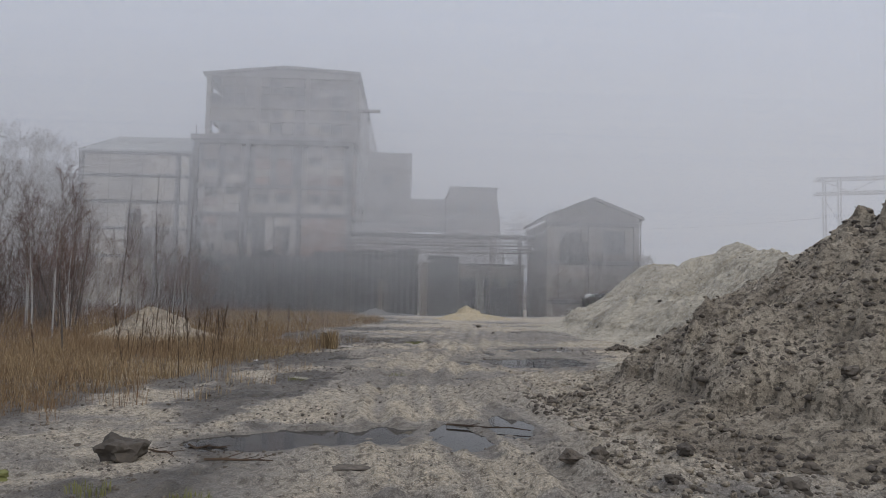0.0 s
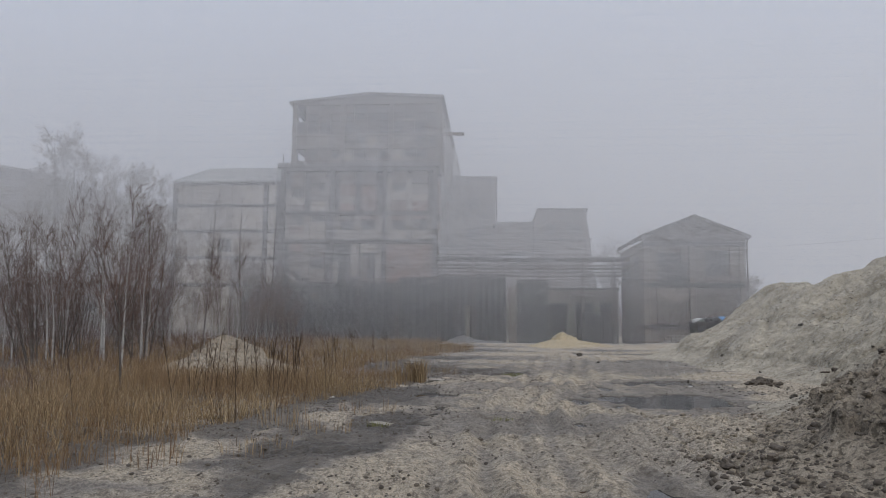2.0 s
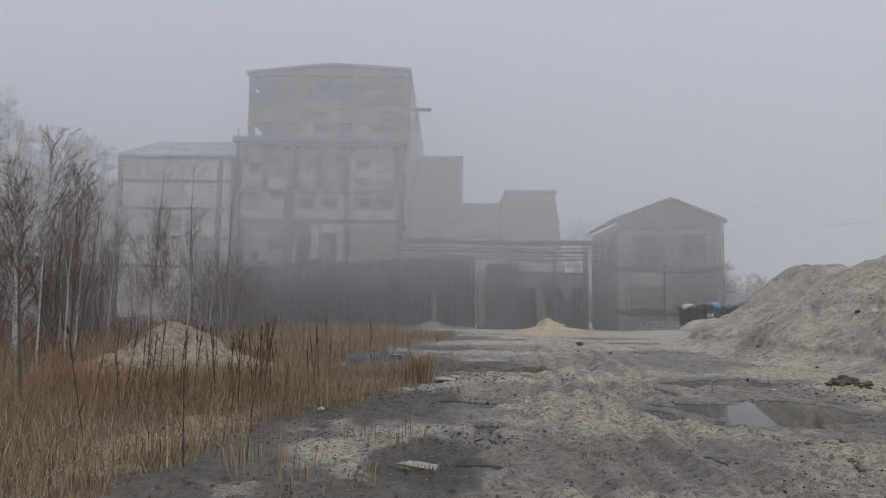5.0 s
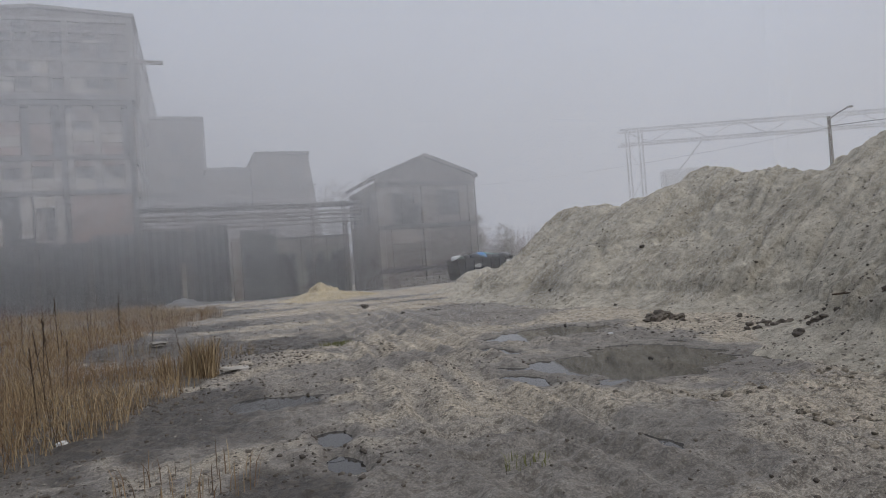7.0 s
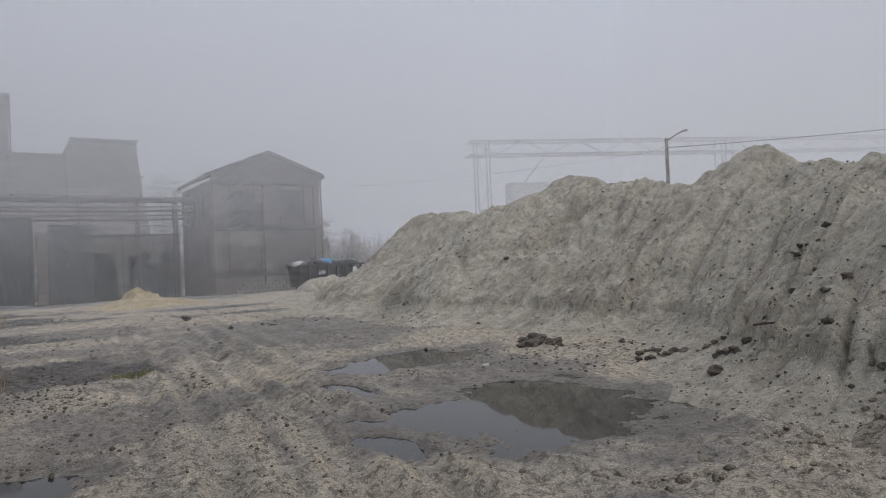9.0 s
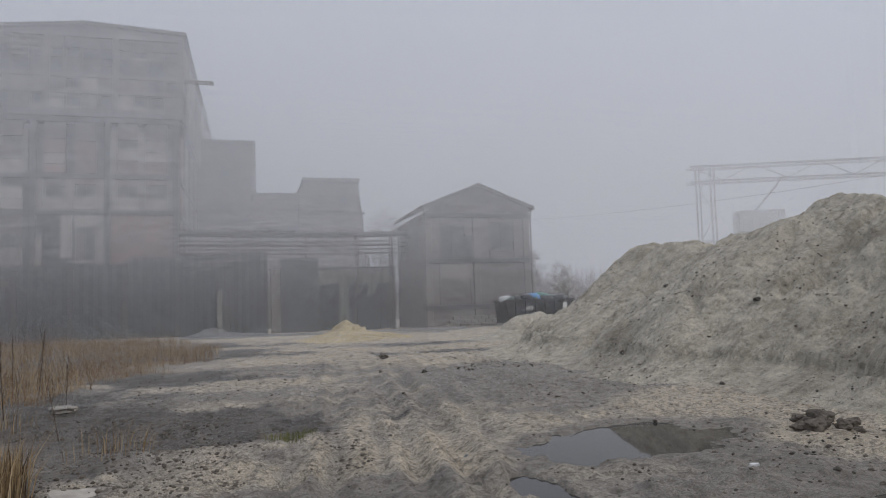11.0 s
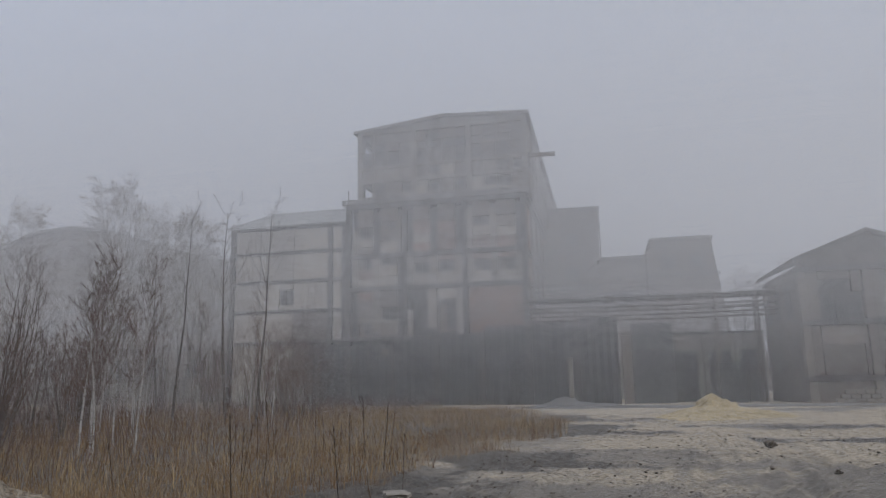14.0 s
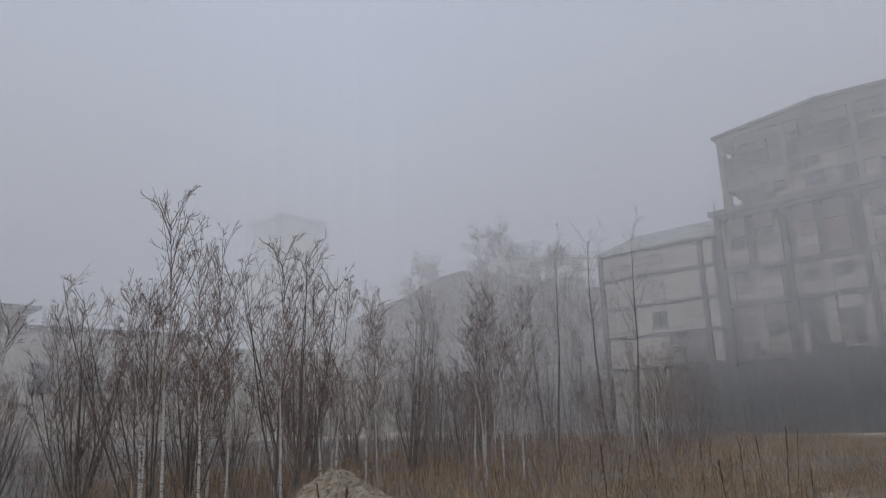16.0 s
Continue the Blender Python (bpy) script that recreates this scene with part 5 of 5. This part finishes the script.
for i, (x, y, t) in enumerate(((-3.2, 11.9, 0.45), (-4.1, 12.4, 0.5), (-4.7, 10.9, 0.5), (-3.0, 10.2, 0.2), (-2.6, 11.5, 0.22), (-2.3, 13.3, 0.25), (-3.9, 9.4, 0.3), (-1.7, 20.9, 0.3), (-3.4, 23.0, 0.4), (-2.5, 18.4, 0.3))):
    tuft(x, y, 60, t, 0.45, 10 + i)
for i, (x, y) in enumerate(((0.2, 21.0), (0.02, 21.15), (0.35, 21.2), (-1.9, 11.9), (-0.2, 12.6), (-2.4, 5.2), (-1.6, 5.0))):
    tuft(x, y, 60, 0.09, 0.16, 40 + i, M_MOSS, "green_weed", "low patch of yellow-green weed in the mud")

# ---- dead weeds ----
def weed(seed, h):
    g = random.Random(seed)
    thing = tagged(empty("dead_weed"), "tall dark dead weed stalk with dry seed heads", "weed", "dead weeds")
    bm = bmesh.new()
    top = Vector((g.uniform(-0.08, 0.08), g.uniform(-0.08, 0.08), h))
    tube(bm, [(0, 0, -0.03), tuple(top * 0.5), tuple(top)], [0.008, 0.006, 0.003], 4)
    for k in range(7):
        f = g.uniform(0.3, 0.95)
        a = g.uniform(0, 6.28)
        p = top * f
        tube(bm, [tuple(p), (p.x + 0.1 * math.cos(a), p.y + 0.1 * math.sin(a), p.z + 0.14)], [0.004, 0.002], 3)
    part("stem", bm, M_WEED, thing)
    bm = bmesh.new()
    tube(bm, [tuple(top * (0.74 + 0.26 * k / 7)) for k in range(8)], [0.003 + 0.01 * g.random() for k in range(7)] + [0.004], 6)
    part("seed_head", bm, M_WEED, thing)
    return thing


WEEDS = [weed(1, 1.05), weed(2, 0.85), weed(3, 1.2)]
g = random.Random(33)
spots = [(-3.5, 12.4), (-3.9, 11.9), (-5.0, 12.4), (-6.3, 12.0)] + [(g.uniform(-6.3, -3.6), g.uniform(14.5, 18.5)) for _ in range(52)] + [(g.uniform(-9, -4.5), g.uniform(18, 30)) for _ in range(20)] + [(g.uniform(-5, -2), g.uniform(22, 32)) for _ in range(8)]
for i, (x, y) in enumerate(spots):
    m = pose(x, y, top_z(x, y), g.uniform(-8, 8), g.uniform(-8, 8), g.uniform(0, 360))
    if i < 3:
        WEEDS[i].matrix_basis = m
    else:
        s = g.uniform(0.7, 1.05)
        copy_thing(WEEDS[i % 3], m).scale = (s, s, s)

# ---- clods, stones, litter ----
CLODS = [lump_mesh("soil_clod", 1.0, 50 + i, 0.62, 3, 0.55) for i in range(4)]
for me in CLODS:
    me.materials.append(M_CLOD)


def clod(x, y, r, i, sink=0.25, lab="dark wet clod of earth on the sand"):
    ob = new("soil_clod", CLODS[i % 4])
    ob.matrix_basis = pose(x, y, top_z(x, y) + r * 0.62 * (1 - 2 * sink) * 0.9, 0, 0, 77 * i) @ Matrix.Diagonal((r, r * 0.8, r, 1))
    return tagged(ob, lab, "clod", "clods of earth")


clod(-2.6, 6.3, 0.19, 0, 0.15, "large dark rough lump of earth beside the track")
for i, (x, y, r) in enumerate(((1.75, 5.0, 0.12), (1.45, 6.1, 0.16), (1.75, 6.3, 0.2), (2.5, 9.7, 0.13), (2.35, 9.4, 0.1), (2.0, 9.6, 0.16), (3.0, 5.2, 0.22), (2.6, 6.4, 0.15), (2.1, 5.4, 0.1), (2.0, 7.0, 0.1),
                               (5.9, 19.3, 0.26), (5.72, 19.16, 0.22), (6.1, 19.45, 0.22), (5.6, 19.25, 0.15), (5.98, 19.05, 0.18), (6.25, 19.2, 0.16), (5.82, 19.52, 0.17), (6.15, 19.0, 0.09), (5.25, 18.5, 0.07), (6.6, 17.6, 0.1), (6.2, 17.4, 0.1), (6.9, 18.4, 0.1), (6.5, 16.9, 0.12), (5.2, 14.2, 0.1), (5.5, 13.3, 0.13), (4.9, 13.6, 0.08),
                               (5.0, 15.3, 0.16), (6.1, 14.7, 0.1), (3.2, 31.7, 0.26), (3.4, 27.8, 0.1), (3.2, 10.4, 0.15), (-0.5, 11.3, 0.06), (-3.3, 7.0, 0.05), (2.45, 28.0, 0.08))):
    clod(x, y, 0.6 * r, i + 1)
g = random.Random(5)
for i in range(60):
    x, y = g.uniform(2.6, 8.0), g.uniform(5.5, 11.0)
    clod(x, y, g.choice((0.03, 0.04, 0.05, 0.06, 0.09)), i, 0.3)
for cx, cy in ((6.3, 17.2), (6.7, 16.4), (7.3, 15.7), (6.0, 15.6)):
    for i in range(9):
        clod(cx + g.gauss(0, 0.22), cy + g.gauss(0, 0.12), g.uniform(0.025, 0.075), i, 0.3)
for i in range(14):
    y = g.uniform(14, 30)
    x = g.uniform(5.2, 9.5) + 0.05 * (y - 14)
    clod(x, y, g.choice((0.03, 0.04, 0.05, 0.07)), i, 0.35)


def crumbs(n, seed, box, r0, r1, mat, name, lab, mask):
    """Many small lumps in one mesh."""
    q = np.random.default_rng(seed)
    x0, x1, y0, y1 = box
    x, y = q.uniform(x0, x1, n * 3), q.uniform(y0, y1, n * 3)
    k = mask(x, y)
    x, y = x[k][:n], y[k][:n]
    n = x.size
    z = surface_z(x, y)
    r = r0 + (r1 - r0) * q.random(n) ** 3
    t = (1 + 5 ** 0.5) / 2
    base = np.array([(-1, t, 0), (1, t, 0), (-1, -t, 0), (1, -t, 0), (0, -1, t), (0, 1, t), (0, -1, -t), (0, 1, -t), (t, 0, -1), (t, 0, 1), (-t, 0, -1), (-t, 0, 1)]) / 1.9
    base[:, 2] *= 0.7
    fs = np.array([(0, 11, 5), (0, 5, 1), (0, 1, 7), (0, 7, 10), (0, 10, 11), (1, 5, 9), (5, 11, 4), (11, 10, 2), (10, 7, 6), (7, 1, 8),
                   (3, 9, 4), (3, 4, 2), (3, 2, 6), (3, 6, 8), (3, 8, 9), (4, 9, 5), (2, 4, 11), (6, 2, 10), (8, 6, 7), (9, 8, 1)])
    a = q.uniform(0, 6.28, n)
    jit = q.uniform(0.6, 1.35, (n, 12, 3))
    p = base[None] * jit * r[:, None, None]
    c, s = np.cos(a)[:, None], np.sin(a)[:, None]
    v = np.stack([p[..., 0] * c - p[..., 1] * s + x[:, None], p[..., 0] * s + p[..., 1] * c + y[:, None], p[..., 2] + z[:, None]], 2)
    f = (fs[None] + 12 * np.arange(n)[:, None, None]).reshape(-1, 3)
    tagged(raw(name, v.reshape(-1, 3).tolist(), f.tolist(), mat, smooth=True), lab, "gravel", kind="stuff")


crumbs(6500, 1, (-6, 7, 3.4, 26), 0.005, 0.02, M_CLOD, "crumbs", "dark crumbs of earth scattered on the track", lambda x, y: fbm(x, y, 0.8, 3, 5) > 0.0)
crumbs(3500, 2, (-5, 6, 3.4, 16), 0.005, 0.016, M_STONE, "pebbles", "pale pebbles scattered on the track", lambda x, y: x < 99)
crumbs(4500, 3, (1.6, 9.0, 4, 11.5), 0.01, 0.05, M_CLOD, "crumbs", "dark earth crumbs on the soil mound", lambda x, y: fbm(x, y, 0.9, 3, 6) > 0.02)
crumbs(3500, 7, (1.8, 9.5, 4, 14), 0.012, 0.06, M_SOIL, "lumps", "sandy soil lumps covering the mound", lambda x, y: fbm(x, y, 0.7, 3, 16) > -0.1)
crumbs(3000, 4, (4.0, 13, 10, 34), 0.01, 0.032, M_CLOD, "crumbs", "dark earth crumbs on the sand ridge", lambda x, y: fbm(x, y, 0.5, 3, 7) > 0.08)
crumbs(3500, 5, (-8, 10, 22, 44), 0.01, 0.03, M_CLOD, "crumbs", "dark crumbs of earth in the far yard", lambda x, y: fbm(x, y, 0.5, 3, 8) > 0.1)
crumbs(2200, 9, (-6, 7, 3.4, 22), 0.01, 0.03, M_MUD, "lumps", "lumps of mud thrown up by tyres", lambda x, y: fbm(x, y, 0.6, 3, 18) > 0.05)
crumbs(4000, 6, (-6, -0.8, 5, 19), 0.006, 0.028, M_CLOD, "crumbs", "dark earth crumbs along the grass", lambda x, y: (fbm(x, y, 0.9, 3, 9) > 0.0) & (x < -0.8))
crumbs(2500, 10, (-3.0, 0.9, 18.8, 23.2), 0.006, 0.028, M_CLOD, "crumbs", "dark crumbs on the trampled mud", lambda x, y: fbm(x, y, 0.8, 3, 19) > -0.05)


def slab(x, y, sx, sy, h, turn, mat, name, lab, cat):
    bm = bmesh.new()
    cuboid(bm, -sx / 2, sx / 2, -sy / 2, sy / 2, 0, h)
    bmesh.ops.subdivide_edges(bm, edges=bm.edges[:], cuts=3, use_grid_fill=True)
    q = random.Random(int(x * 100))
    for v in bm.verts:
        v.co += Vector((q.uniform(-1, 1) * sx, q.uniform(-1, 1) * sy, q.uniform(-0.6, 0.6) * h)) * 0.14
    ob = link(name, bm, mat)
    ob.matrix_basis = pose(x, y, top_z(x, y) - 0.01, 2, 3, turn)
    return tagged(ob, lab, cat)


slab(-1.62, 19.2, 0.46, 0.3, 0.03, 10, M_STONE, "flat_stone", "flat pale stone slab lying by the grass", "stone")
slab(-1.9, 12.1, 0.32, 0.16, 0.04, -20, M_STONE, "flat_stone", "small flat pale stone on the mud", "stone")
slab(-0.5, 5.95, 0.3, 0.14, 0.05, 15, M_CLOD, "wood_chunk", "dark piece of rotten wood by the puddle", "wood")
slab(-3.3, 5.6, 0.16, 0.11, 0.07, 30, M_MOSS, "mossy_stone", "small green mossy stone on the sand", "stone")
slab(-3.0, 24.5, 0.3, 0.24, 0.08, 30, M_STONE, "flat_stone", "pale stone half hidden in dry grass", "stone")
for x, y in ((-5.2, 28.2), (-5.9, 27.9), (-7.3, 27.5), (3.9, 17.9), (-3.4, 15.6)):
    slab(x, y, 0.07, 0.05, 0.04, 40 * x, M_WHITE, "litter", "scrap of white plastic litter", "litter")
for i, (x, y, n) in enumerate(((0.45, 8.7, 1.3), (-2.35, 6.5, 0.5), (-2.0, 6.9, 0.4), (-1.5, 6.1, 0.6), (0.9, 7.9, 1.0), (5.6, 15.0, 0.5))):
    q = random.Random(i)
    bm = bmesh.new()
    pts = [(n * (k / 4 - 0.5), q.uniform(-0.04, 0.04), 0.012 + q.uniform(0, 0.02)) for k in range(5)]
    tube(bm, pts, [0.012, 0.013, 0.011, 0.009, 0.005], 5)
    for k in range(3):
        tube(bm, [pts[1 + k % 3], (pts[1 + k % 3][0] + 0.15, q.uniform(-0.15, 0.15), 0.05)], [0.006, 0.003], 4)
    ob = link("stick", bm, M_WEED)
    ob.matrix_basis = pose(x, y, top_z(x, y), 0, 0, q.uniform(-30, 30))
    tagged(ob, "dark broken stick lying on the mud", "stick", "sticks on the track")


# ---- fog: sheets of very fine droplet streaks round the yard, thinner near the ground and high up ----
def mist_sheet(left, front, right, cover, top, pitch):
    """One sheet of fog on three sides of the yard."""
    z = np.arange(-1.3, top, pitch)
    rnd = np.random.default_rng(int(front))
    k = np.clip((z - 0.35 * top) / (0.65 * top), 0, 1)
    haze = 0.36
    low = np.clip((z - 0.8) / 6.5, 0, 1)
    w = pitch * cover * (1 - k) ** 1.3 * (haze + (1 - haze) * low * low * (3 - 2 * low))
    z = z + rnd.uniform(-0.3, 0.3, z.size) * pitch
    corners = [(left, -50.0), (left, front), (right, front), (right, -50.0)]
    v = np.stack([np.stack([np.full(z.size, x), np.full(z.size, y), z + s * w], 1) for x, y in corners for s in (0, 1)], 1).reshape(-1, 3)
    i = 8 * np.arange(z.size)
    f = np.concatenate([np.stack([i + 2 * a, i + 2 * a + 2, i + 2 * a + 3, i + 2 * a + 1], 1) for a in range(3)])
    return tagged(raw("mist", v.tolist(), f.tolist(), M_MIST), "thin grey fog hanging over the yard", "fog", "fog over the yard", "stuff")


for left, front, right, cover in ((-9.5, 20.3, 10, 0.06), (-16, 25, 15, 0.07), (-20, 31, 21, 0.08), (-33, 37, 28, 0.11), (-34, 44, 36, 0.14), (-54, 54, 46, 0.17),
                                  (-56, 67, 59, 0.22), (-88, 85, 76, 0.29), (-94, 104, 96, 0.35), (-131, 138, 130, 0.75)):
    mist_sheet(left, front, right, cover, min(80, 6 + 0.9 * front), 0.00006 * front)
